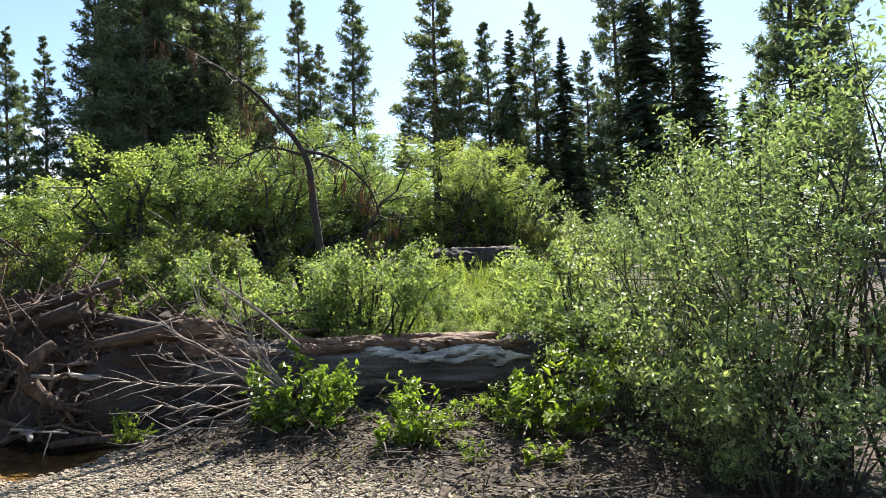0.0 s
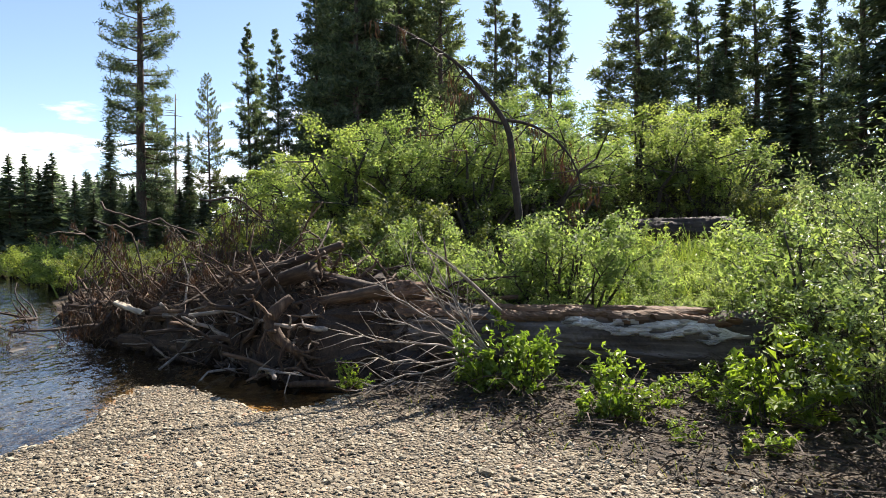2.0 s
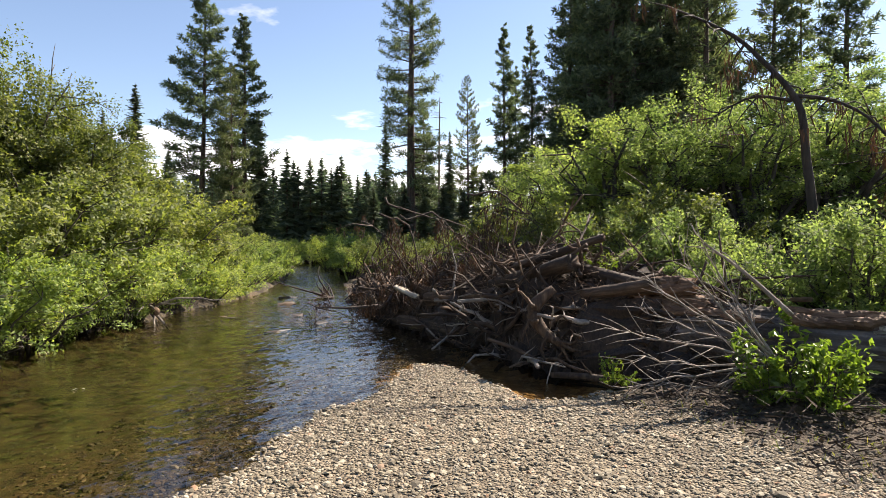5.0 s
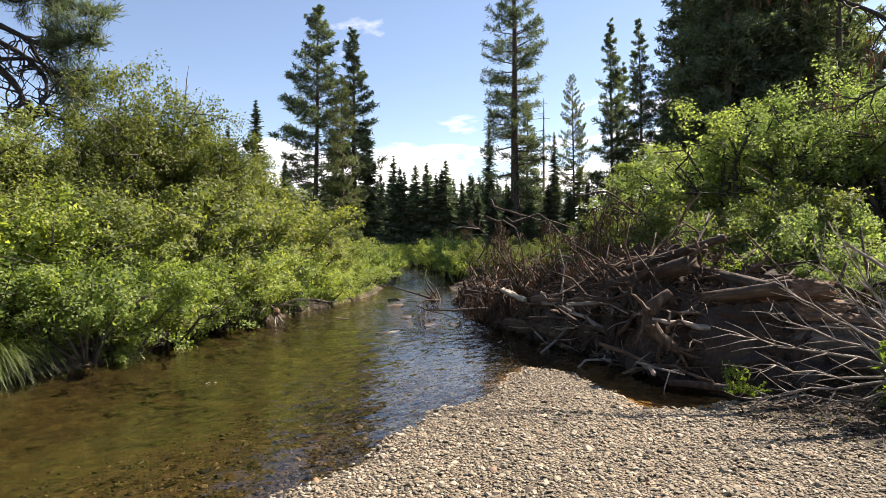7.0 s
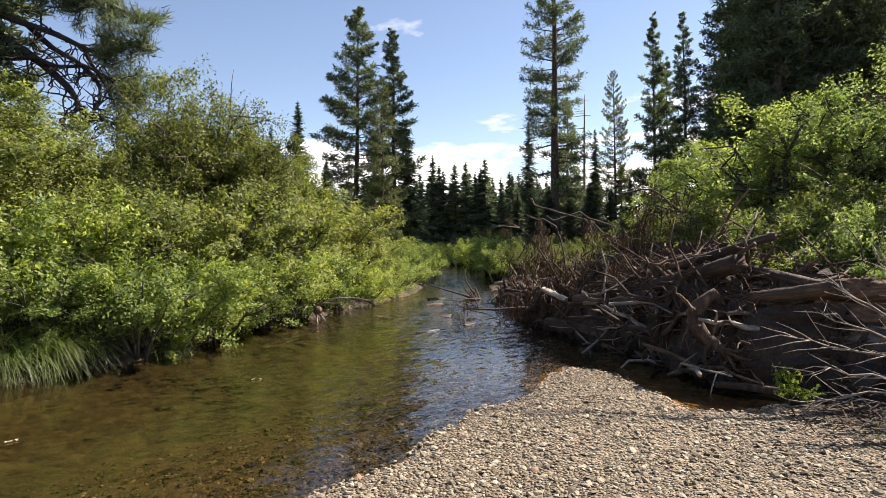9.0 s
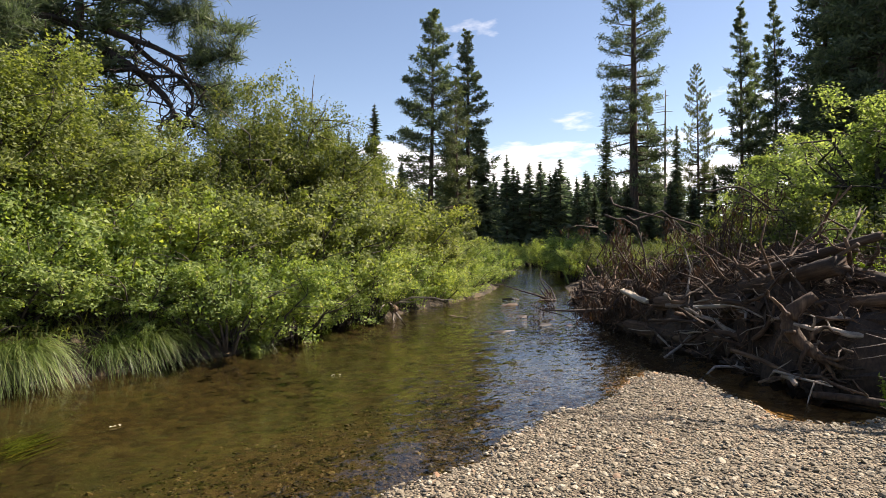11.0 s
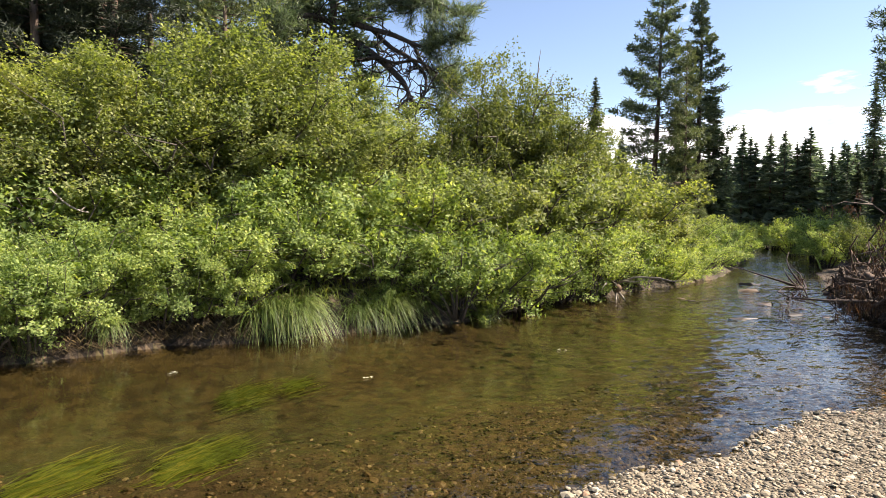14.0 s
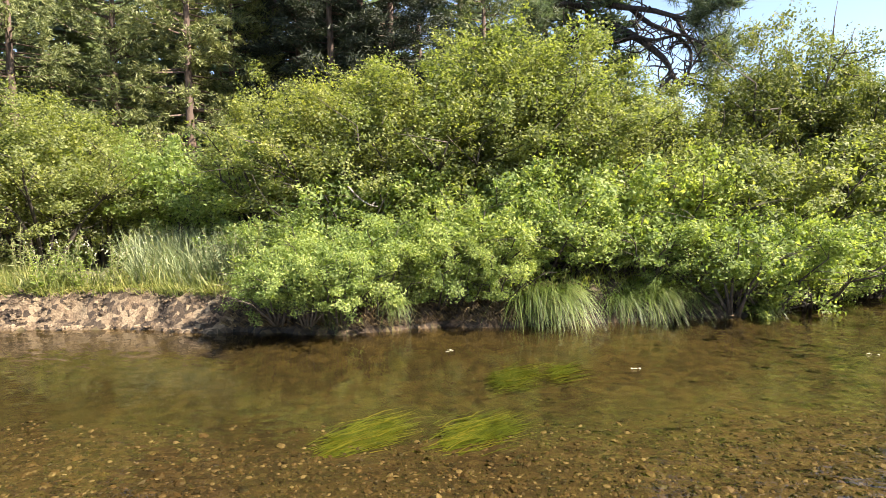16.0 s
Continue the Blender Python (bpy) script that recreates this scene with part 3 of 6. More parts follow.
def scatter_stones(name, spots, sizes, mat, label, sink=0.15, seed=1):
    rng = np.random.default_rng(seed)
    shapes = pebble_shapes(rng, 10)
    geo = Geo()
    for k, (vs, fs) in enumerate(shapes):
        mine = np.arange(k, len(spots), len(shapes))
        if not len(mine):
            continue
        a = rng.uniform(0, 6.283, len(mine))
        tilt = rng.normal(0, 0.18, (len(mine), 2))
        c, s = np.cos(a), np.sin(a)
        x = vs[None, :, 0] * c[:, None] - vs[None, :, 1] * s[:, None]
        y = vs[None, :, 0] * s[:, None] + vs[None, :, 1] * c[:, None]
        z = vs[None, :, 2] + tilt[:, :1] * x + tilt[:, 1:] * y
        v = np.stack([x, y, z], -1) * sizes[mine][:, None, None] + spots[mine][:, None, :]
        v[..., 2] += sizes[mine][:, None] * sink
        f = fs[None] + (np.arange(len(mine)) * len(vs))[:, None, None]
        geo.add(v, f)
    return tagged(part(name, geo, mat, smooth=False), label, "stones", kind="stuff")


rng = np.random.default_rng(5)
cand = np.stack([rng.uniform(-5.0, 3.6, 130000), rng.uniform(-2.0, 6.7, 130000)], -1)
dist = np.hypot(*cand.T)
cand = cand[rng.uniform(0, 1, len(cand)) < np.clip(1.25 - dist / 9, 0.2, 1) * np.clip((cand[:, 1] - 0.4 + rng.normal(0, 0.4, len(cand))) / 2.2, 0.04, 1)]
cz, csd, _ = land(cand[:, 0], cand[:, 1])
dry = (csd > -0.12) & ((cand[:, 1] < 6.2) | (cand[:, 0] < -2.3)) & ((cand[:, 1] < 4.7 - 0.615 * cand[:, 0] + rng.normal(0, 0.28, len(cand))) | (cand[:, 0] < -2.3))
bar = np.column_stack([cand[dry], cz[dry]])[:24000]
scatter_stones("bar_gravel", bar, rng.lognormal(-4.25, 0.42, len(bar)).clip(0.005, 0.04), M_STONE, "pale grey and tan rounded gravel on the bar")
cand = np.stack([rng.uniform(-9.5, -2.2, 90000), rng.uniform(-6, 11, 90000)], -1)
cz, csd, cfar = land(cand[:, 0], cand[:, 1])
wet = (~cfar) & ((cand[:, 1] < 5.6) | (cand[:, 0] < -4.6)) & (csd < -0.05) & (csd > -3.6) & (rng.uniform(0, 1, len(cand)) < np.clip(1.2 + csd / 2.3, 0.05, 1))
bed = np.column_stack([cand[wet], cz[wet]])[:17000]
scatter_stones("bed_gravel", bed, rng.lognormal(-4.15, 0.45, len(bed)).clip(0.008, 0.05), M_BEDSTONE, "rusty brown cobbles on the creek bed", 0.05, 2)


# ---- plants ----
def base_empty(name, label, category, group=""):
    return tagged(new(name), label, category, group)


def shrub(name, seed, r, h, n_leaf, size, mat, label, stems=10, low=0.08, clump=0.2, narrow=0.5, stem_r=0.016, category="shrub", group="creekside shrubs", apart=False, fine=False, core=7):
    """Several stems fanning out from the ground, twigs, and leaves in clumps with gaps between them."""
    rng = np.random.default_rng(seed)
    root = base_empty(name, label, category, group)
    wood, green = Geo(), Geo()
    tips = []
    spray = Geo() if apart else wood
    for k in range(stems):
        if apart:
            wood = Geo()
        a = 6.283 * (k + rng.uniform(-0.3, 0.3)) / stems
        lean = rng.uniform(0.15, 0.95)
        top = np.array([math.cos(a) * r * lean, math.sin(a) * r * lean, h * rng.uniform(0.5, 0.74 if fine else 0.86) * (1.08 - 0.45 * lean ** 2)])
        foot = np.array([math.cos(a), math.sin(a), 0]) * 0.12 * r * rng.uniform(0.2, 1)
        t = np.linspace(0, 1, 6)[:, None]
        line = foot * (1 - t) + top * t + np.array([0, 0, 1]) * 0.18 * h * (t * (1 - t)) + rng.normal(0, 0.02 * h, (6, 3)) * t
        tube(wood, line, np.linspace(stem_r * 1.3, stem_r * 0.3, 6) * (0.7 + 0.3 * h), 5)
        for _ in range(7):
            s = rng.integers(1, 6)
            way = np.array([*rng.normal(0, 1, 2), rng.uniform(-0.1, 0.9)]) + np.array([math.cos(a), math.sin(a), 0.2]) * 0.7
            twig = bent(rng, line[s], way, rng.uniform(0.16, 0.36) * (r + h) * 0.5, 4, 0.2)
            tube(spray, twig[[0, 2, 3]], np.array([0.32, 0.2, 0.09]) * stem_r * (0.7 + 0.3 * h), 3)
            tips += [twig[1], twig[2], twig[3], twig[3]]
        if apart:
            part("stem", wood, M_STEM, root, "", True)
    tips = np.array(tips)
    # clumps on the twigs and over a lumpy outline
    n_clump = max(24, n_leaf // (150 if fine else 60))
    d = unit(rng.normal(0, 1, (n_clump, 3)))
    lump = 0.80 + 0.26 * np.sin(3.1 * d[:, 0] + seed) * np.sin(2.7 * d[:, 1] + 1.7 * seed) + 0.14 * np.sin(6.3 * d[:, 2] + 5 * d[:, 0] + seed)
    shell = d * (lump * rng.uniform(0.3, 1.0, n_clump) ** 0.3)[:, None] * [r, r, h * (0.5 - low * 0.5)]
    shell[:, 2] += h * (0.5 + low * 0.5)
    pick = rng.uniform(0, 1, n_clump) < 0.45
    centre = np.where(pick[:, None], tips[rng.integers(0, len(tips), n_clump)], shell)
    centre = centre[centre[:, 2] > 0.04]
    if fine:
        # a rounded, closed top
        reach = np.hypot(centre[:, 0], centre[:, 1]) / r
        centre[:, 2] = np.minimum(centre[:, 2], h * (0.88 + 0.05 * np.sin(5 * centre[:, 0] + seed) - 0.24 * np.minimum(reach, 1.2) ** 2))
    weight = rng.uniform(0.3, 1.7, len(centre))
    who = rng.choice(len(centre), n_leaf, p=weight / weight.sum())
    out = unit(centre - [0, 0, 0.3 * h])
    shoot = unit(out + rng.normal(0, 0.45, centre.shape) + [0, 0, 0.35])
    along = rng.uniform(-1, 1, n_leaf)
    spread = clump * rng.uniform(0.6, 1.3, len(centre))[who]
    puff = unit(rng.normal(0, 1, (n_leaf, 3))) * rng.uniform(0, 1, (n_leaf, 1)) ** 0.45 * [1, 1, 0.7]
    pos = centre[who] + shoot[who] * (along * spread * (0.9 if fine else 1.2))[:, None] + puff * (spread * (0.8 if fine else 0.62))[:, None]
    pos[:, 2] = np.maximum(pos[:, 2], 0.03)
    way = unit(shoot[who] * 0.5 + rng.normal(0, 0.62, (n_leaf, 3)) + [0, 0, -0.12])
    normal = unit(np.array([0, 0, 0.75]) + out[who] * 0.6 + rng.normal(0, 0.42, (n_leaf, 3)))
    length = size * rng.uniform(0.65, 1.3, n_leaf)
    if fine:
        # broad leaves inside the crown, in the shade of the outer ones
        n_core = n_leaf // core
        deep = unit(rng.normal(0, 1, (n_core, 3))) * (rng.uniform(0.1, 1.0, n_core) ** 0.4)[:, None] * [0.52 * r, 0.52 * r, 0.28 * h]
        darts(green, deep + [0, 0, h * (0.46 + low * 0.3)], rng.normal(0, 1, (n_core, 3)), rng.normal(0, 0.6, (n_core, 3)) + [0, 0, 0.6], size * rng.uniform(1.3, 2.1, n_core), size * rng.uniform(1.0, 1.6, n_core))
    (darts if fine else leaves)(green, pos, way, normal, length, length * narrow * (1.35 if fine else 1.0))
    if apart:
        tagged(part("twig_spray", spray, M_STEM, root), kind="stuff")
    else:
        tagged(part("stem", wood, M_STEM, root, "brown branching stems", True), kind="stuff")
    part("foliage", green, mat, root)
    return root


def tuft_rows(geo, rng, pts, ways, length, count, width, spread):
    """Needle sprays: slim triangles that fan out round each twig."""
    n = len(pts) * count
    length = np.repeat(np.broadcast_to(length, len(pts)), count)
    p, w = np.repeat(pts, count, 0), np.repeat(ways, count, 0)
    way = unit(w + rng.normal(0, spread, (n, 3)))
    side = unit(np.cross(way, rng.normal(0, 1, (n, 3)))) * (width * rng.uniform(0.5, 1.1, n))[:, None]
    L = (length * rng.uniform(0.55, 1.25, n))[:, None]
    start = p + rng.normal(0, 0.30, (n, 3)) * length[:, None]
    v = np.stack([start - side * 0.5, start + side * 0.5, start + way * L], 1).reshape(-1, 3)
    geo.add(v, np.arange(3 * n).reshape(-1, 3))


def conifer(name, seed, h, bare, width, label, mat, branches=120, droop=0.25, shape=0.8, tuft=0.55, count=7, trunk_r=0.28, lean=0.0, thin=1.0,
            twigs=3, flat=False, gap=0.0, category="tree", group="conifers"):
    """A conifer: straight tapering trunk, whorled limbs that shorten upwards, needle sprays on the twigs."""
    rng = np.random.default_rng(seed)
    root = base_empty(name, label, category, group)
    wood, green = Geo(), Geo()
    zs = np.linspace(0, h, 12)
    line = np.stack([lean * zs + 0.004 * h * np.sin(zs * 0.35 + seed) * (zs / h), 0.004 * h * np.sin(zs * 0.27 + 2 * seed) * (zs / h), zs], -1)
    tube(wood, line, trunk_r * (1 - 0.93 * (zs / h) ** 0.9) + 0.01, 8, 0.06, rng)
    pts, ways = [], []
    for k in range(branches):
        u = (k + rng.uniform(0, 1)) / branches
        z = h * (bare + (1 - bare) * u ** 0.92)
        f = (z / h - bare) / (1 - bare)
        full = width * ((1 - f) ** shape) * (0.55 + 0.45 * min(1.0, f * 6 + 0.25)) + 0.12
        L = full * rng.uniform(0.55, 1.12)
        if rng.uniform() < gap:
            continue
        a = rng.uniform(0, 6.283)
        start = np.array([np.interp(z, zs, line[:, 0]), np.interp(z, zs, line[:, 1]), z])
        rise = -droop + 0.75 * f + rng.normal(0, 0.1)
        t = np.linspace(0, 1, 6)
        horiz = np.array([math.cos(a), math.sin(a)])
        bend = rng.normal(0, 0.12)
        limb = start + np.stack([horiz[0] * t * L - horiz[1] * bend * L * t ** 2, horiz[1] * t * L + horiz[0] * bend * L * t ** 2,
                                 L * (rise * t + 0.22 * (t ** 2) - 0.14 * t * (1 - f))], -1)
        if L > 1.0 and count > 3:
            tube(wood, limb[[0, 3, 5]], np.array([1.0, 0.5, 0.1]) * (trunk_r * 0.20 * (1 - 0.75 * f) + 0.012), 3)
        way = unit(limb[-1] - limb[2])
        for s in np.linspace(0.38, 1.0, max(3, int(3 + L * 1.1))):
            q = np.array([np.interp(s, t, limb[:, c]) for c in range(3)])
            pts.append(q)
            ways.append(way)
            for m in range(twigs):
                sgn = 1 if m % 2 else -1
                side = np.array([-way[1] * sgn, way[0] * sgn, rng.normal(0, 0.08 if flat else 0.4)])
                d = unit(way * 0.7 + side)
                reach = L * (1.15 - s) * 0.42 + 0.12
                pts.append(q + d * reach * rng.uniform(0.35, 1))
                ways.append(unit(d + [0, 0, -0.15 if flat else 0.15]))
    pts += list(line[-1] + np.array([[0, 0, -0.2], [0, 0, -0.5], [0, 0, -0.9]]))
    ways += [np.array([0, 0, 1.0])] * 3
    pts = np.array(pts)
    tuft_rows(green, rng, pts, np.array(ways), tuft * (1.1 - 0.75 * np.clip(pts[:, 2] / h, 0, 1) ** 3), count, 0.10 * thin, 0.45 if flat else 0.8)
    part("trunk", wood, M_BARK, root, "dark furrowed trunk and limbs", True)
    part("crown", green, mat, root)
    return root


def spire(name, seed, h, width, label, mat, whorls=34, arms=8, sprays=4, bare=0.05, droop=0.35, group="firs", trunk_r=0.2, fine=1.0):
    """A dense pointed fir: whorls of drooping flat boughs that shorten to the tip."""
    rng = np.random.default_rng(seed)
    root = base_empty(name, label, "tree", group)
    wood, green = Geo(), Geo()
    zs = np.linspace(0, h, 6)
    tube(wood, np.stack([0 * zs, 0 * zs, zs], -1), trunk_r * (1 - 0.95 * zs / h) + 0.01, 7, 0.05, rng)
    u = np.repeat((np.arange(whorls) + 0.5) / whorls, arms)
    u = u + rng.normal(0, 1.3 / whorls, len(u))
    u = np.where((u < 0) | (u > 0.99), rng.uniform(0, 0.97, len(u)), u)
    n = len(u)
    lump = 1 + 0.10 * np.sin(u * 31 + seed) + 0.10 * np.sin(u * 13 + 2 * seed)
    L = (width * (1 - u) ** 0.82 * lump * rng.uniform(0.35, 1.2, n) * 1.35 + 0.05)
    a = rng.uniform(0, 6.283, n)
    z0 = h * (bare + (1 - bare) * u)
    way = np.stack([np.cos(a), np.sin(a), -droop + 0.55 * u + rng.normal(0, 0.27, n)], -1)
    side = np.stack([-np.sin(a), np.cos(a), 0 * a], -1)
    start = np.stack([0 * z0, 0 * z0, z0], -1)
    W = h * (1 - bare) / whorls

    def tri(p, q, r):
        green.add(np.stack([p, q, r], 1).reshape(-1, 3), np.arange(3 * len(p)).reshape(-1, 3))

    end = start + way * L[:, None] - np.array([0, 0, 0.10]) * L[:, None]
    tri(start + [0, 0, W * 0.25], start - [0, 0, W * 0.45], end)
    for k in range(sprays):
        s = rng.uniform(0.25, 0.95, n)
        p = start + (end - start) * s[:, None]
        sgn = np.where(rng.uniform(0, 1, n) < 0.5, -1.0, 1.0)
        reach = (L * (1.3 - s) * 0.5 + 0.2 * W + 0.12) * fine
        tip = p + unit(way * 0.6 + side * sgn[:, None] + np.stack([0 * s, 0 * s, rng.normal(-0.25, 0.15, n)], -1)) * reach[:, None]
        wide = unit(end - start) * (0.42 * reach + 0.08)[:, None] + np.array([0, 0, -0.25]) * W
        tri(p - wide * 0.5, p + wide * 0.5, tip)
    part("trunk", wood, M_BARK, root, "", True)
    part("crown", green, mat, root)
    return root


def grass_patch(name, spots, length, width, mat, label, seed, bend=0.35, lean=0.35, push=(0, 0), category="grass"):
    rng = np.random.default_rng(seed)
    n = len(spots)
    way = np.array([push[0], push[1], 1.0]) + rng.normal(0, lean, (n, 3)) * [1, 1, 0.2]
    geo = Geo()
    blades(geo, spots, way, length * rng.uniform(0.5, 1.3, n), width * rng.uniform(0.7, 1.3, n), np.clip(rng.normal(bend, 0.2, n), 0.02, 0.95), rng)
    return tagged(part(name, geo, mat), label, category, kind="stuff")


class Kind:
    """Builds each variant once, then places copies of it."""

    def __init__(self, *makers):
        self.makers, self.made, self.used = makers, {}, 0

    def put(self, x, y, scale=1.0, turn=None, which=None, z=None, label="", tilt=(0, 0), tall=1.0):
        k = self.used % len(self.makers) if which is None else which
        self.used += 1
        turn = (self.used * 137.5) % 360 if turn is None else turn
        m = Matrix.LocRotScale((x, y, (gz(x, y) - 0.03) if z is None else z), Euler((radians(tilt[0]), radians(tilt[1]), radians(turn))), Vector((scale, scale, scale * tall)))
        if k not in self.made:
            ob = self.made[k] = self.makers[k]()
            ob.matrix_basis = m
        else:
            src = self.made[k]
            old = src.matrix_basis.copy()
            src.matrix_basis = Matrix.Identity(4)
            ob = copy_thing(src, m)
            src.matrix_basis = old
        return tagged(ob, label)


WILLOW = Kind(*[lambda s=s: shrub("willow_bush", s, 1.25, 2.0, 6400, 0.058, M_WILLOW, "bright green leafy willow bush on the creek bank", fine=True, stems=11, clump=0.22, narrow=0.5) for s in (11, 12, 13)])
ALDER = Kind(*[lambda s=s: shrub("alder", s, 1.7, 4.6, 27000, 0.051, M_ALDER, "tall green alder with many slender stems", fine=True, stems=12, low=0.12, clump=0.25, narrow=0.62, stem_r=0.018, category="tree", group="alders") for s in (21, 22, 23)])
OLIVE = Kind(*[lambda s=s: shrub("olive_bush", s, 1.6, 2.6, 8600, 0.06, M_ALDER, "dense olive-green bush on the far bank", fine=True, stems=10, clump=0.24, narrow=0.6) for s in (33, 34)])
THICKET = Kind(*[lambda s=s: shrub("thicket_bush", s, 1.6, 2.6, 7500, 0.068, M_DARKLEAF, "deep green alder bush", fine=True, stems=10, clump=0.26, narrow=0.6) for s in (31, 32)])
PINE = Kind(*[lambda s=s: conifer("pine", s, 26, 0.14, 3.2, "tall dark ponderosa pine with a dense crown", M_NEEDLE, 150, 0.20, 0.72, 0.42, 6, 0.34, thin=1.5, twigs=4) for s in (41, 42, 43)])
TALLPINE = Kind(lambda: conifer("tall_pine", 44, 28, 0.13, 2.6, "very tall pine with a long dark trunk", M_FIR, 200, 0.24, 0.42, 0.36, 8, 0.40, thin=0.8, twigs=4, gap=0.2))
LEANPINE = Kind(lambda: conifer("leaning_pine", 45, 24, 0.30, 3.3, "leaning pine with a bare lower trunk and open crown", M_NEEDLE, 120, 0.12, 0.62, 0.42, 8, 0.26, thin=1.2, twigs=4, gap=0.12))
FIR = Kind(*[lambda s=s: spire("fir", s, 22, 2.5, "dark narrow pointed fir", M_FIR, 84, 10, 11, 0.03, fine=0.68) for s in (51, 52, 53)])
STANDPINE = Kind(*[lambda s=s: conifer("shaded_pine", s, 26, 0.05, 3.4, "tall pine at the forest edge, needles coloured dark as if in shade", M_DARKFIR, 150, 0.25, 0.55, 0.40, 11, 0.3, thin=0.85, twigs=4) for s in (54, 55)])
SLIM = Kind(*[lambda s=s: conifer("slim_pine", s, 24, 0.10, 2.3, "slender narrow-crowned pine standing in the sun", M_NEEDLE, 160, 0.16, 0.80, 0.38, 6, 0.24, gap=0.12, twigs=4, thin=1.25) for s in (61, 62)])
SUNPINE = Kind(*[lambda s=s: conifer("sunlit_pine", s, 17, 0.06, 3.6, "pine with drooping boughs, needles toned yellow-green as if sunlit", M_SUNPINE, 150, 0.32, 0.62, 0.21, 13, 0.26, twigs=4, thin=0.62) for s in (71, 72)])
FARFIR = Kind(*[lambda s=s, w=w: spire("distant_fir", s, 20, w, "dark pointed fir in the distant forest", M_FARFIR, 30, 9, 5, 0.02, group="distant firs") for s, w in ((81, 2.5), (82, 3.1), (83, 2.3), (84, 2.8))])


def tree_at(kind, yaw, d, top, which=None, native=26.0, label="", tilt=(0, 0), fat=1.0):
    """A tree whose top stands at an elevation of top degrees from the gravel bar."""
    x, y = polar(yaw, d)
    z = gz(x, y) - 0.05
    h = 1.6 + d * math.tan(radians(top)) - z
    s = h / native
    return kind.put(x, y, s * fat, None, which, z, label, tilt, 1.0 / fat)


# conifers behind the thicket, along the far bend and over the creek
for yaw, d, top, which in ((21.9, 41.3, 29.2, 0), (20, 38.7, 31.2, 1), (18.1, 40, 30.5, 2), (23.7, 44, 25.2, 0), (16, 42.7, 28.2, 1), (17.3, 46.7, 29.7, 2),
                           (12.1, 41.3, 28.8, 0), (20.9, 46.7, 29.1, 1), (14.2, 44, 25.3, 2)):
    tree_at(PINE, yaw, d, top, which)
for yaw, d, top, which in ((29.7, 49.3, 19.1, 0), (27.2, 48, 18.9, 1), (28.6, 56, 15.4, 0)):
    tree_at(SLIM, yaw, d, top, which, 24.0, fat=1.05)
for yaw, d, top, which in ((7.1, 42.7, 24.3, 0), (5.1, 44, 20.3, 1), (2, 41.3, 26.0, 1)):
    tree_at(SLIM, yaw, d, top, which, 24.0, fat=1.2)
tree_at(PINE, -5.7, 33.3, 26.0, 1, fat=1.4, label="broad dark pine with a rounded top")
tree_at(PINE, -8, 36, 20.6, 2, fat=1.3)
for k in range(12):
    tree_at(FARFIR, 11.4 + 1.15 * k, 48 + 3 * (k % 3), 20.0 + 3.2 * math.sin(k * 2.1), None, 20.0, fat=1.25, label="dark fir filling the stand behind the thicket")
for yaw, d, top in ((-10.6, 40, 21.9), (-12.8, 41.3, 21.5), (-15.1, 37.3, 23.2), (-17.6, 36, 20.4), (-16.1, 29.3, 14.1), (-19.7, 40, 18.8), (-11.9, 34.7, 15.0), (-19, 30.7, 11.6)):
    tree_at(*((PINE, yaw, d, top, None, 26.0) if yaw in (-10.6, -15.1, -19.7) else (FIR, yaw, d, top, None, 22.0)), fat=1.15)
for yaw, d, top in ((-22.4, 34.7, 28.7), (-24.8, 33.3, 29.9), (-27.1, 36, 29.1), (-29, 33.3, 26.9), (-36.3, 30.7, 31.0), (-38.7, 29.3, 29.4), (-34.1, 40, 17.7)):
    tree_at(*((PINE, yaw, d, top, None, 26.0) if yaw < -34 or yaw in (-22.4, -27.1) else (FIR, yaw, d, top, None, 22.0)), fat=0.9)
tree_at(TALLPINE, 38.4, 44, 29.4, 0, 28.0, fat=1.0)
tree_at(SLIM, 37.3, 56, 12.8, 0, 24.0, fat=1.4)
tree_at(SUNPINE, 33.1, 52, 14.8, 0, 17.0, fat=0.6, label="olive-green conical pine beyond the jam")
for yaw, d, top in ((31.8, 34.7, 5.5), (33.6, 31.3, 4.4), (35.4, 33.3, 5.3), (37.2, 30.7, 3.9), (39, 33.3, 5.1), (40.5, 32, 4.2), (41.9, 36, 4.6)):
    tree_at(FIR, yaw, d, top, None, 22.0, fat=1.9, label="young dark fir at the edge of the forest")
tree_at(FIR, 40.8, 60, 11.0, 1, 22.0)
tree_at(FIR, 34.8, 63.3, 10.0, 1, 22.0)
tree_at(LEANPINE, 57.2, 37.3, 21.0, 0, 24.0, tilt=(1.6, 2.2), fat=1.2)
tree_at(PINE, 53.4, 38.7, 19.1, 1, fat=1.15)
tree_at(SUNPINE, 54.5, 36, 15.1, 0, 17.0, fat=0.75, label="dense olive-green pine at the bend")
tree_at(FIR, 52.2, 40, 11.4, 1, 22.0, fat=1.3)
tree_at(FIR, 62.1, 41.3, 12.9, 0, 22.0, fat=1.25)
tree_at(FIR, 59.6, 60, 7.8, 1, 22.0, fat=1.3)
tree_at(FIR, 64.5, 53.3, 10.6, 0, 22.0)
tree_at(FIR, 66, 53.3, 10.0, 1, 22.0)
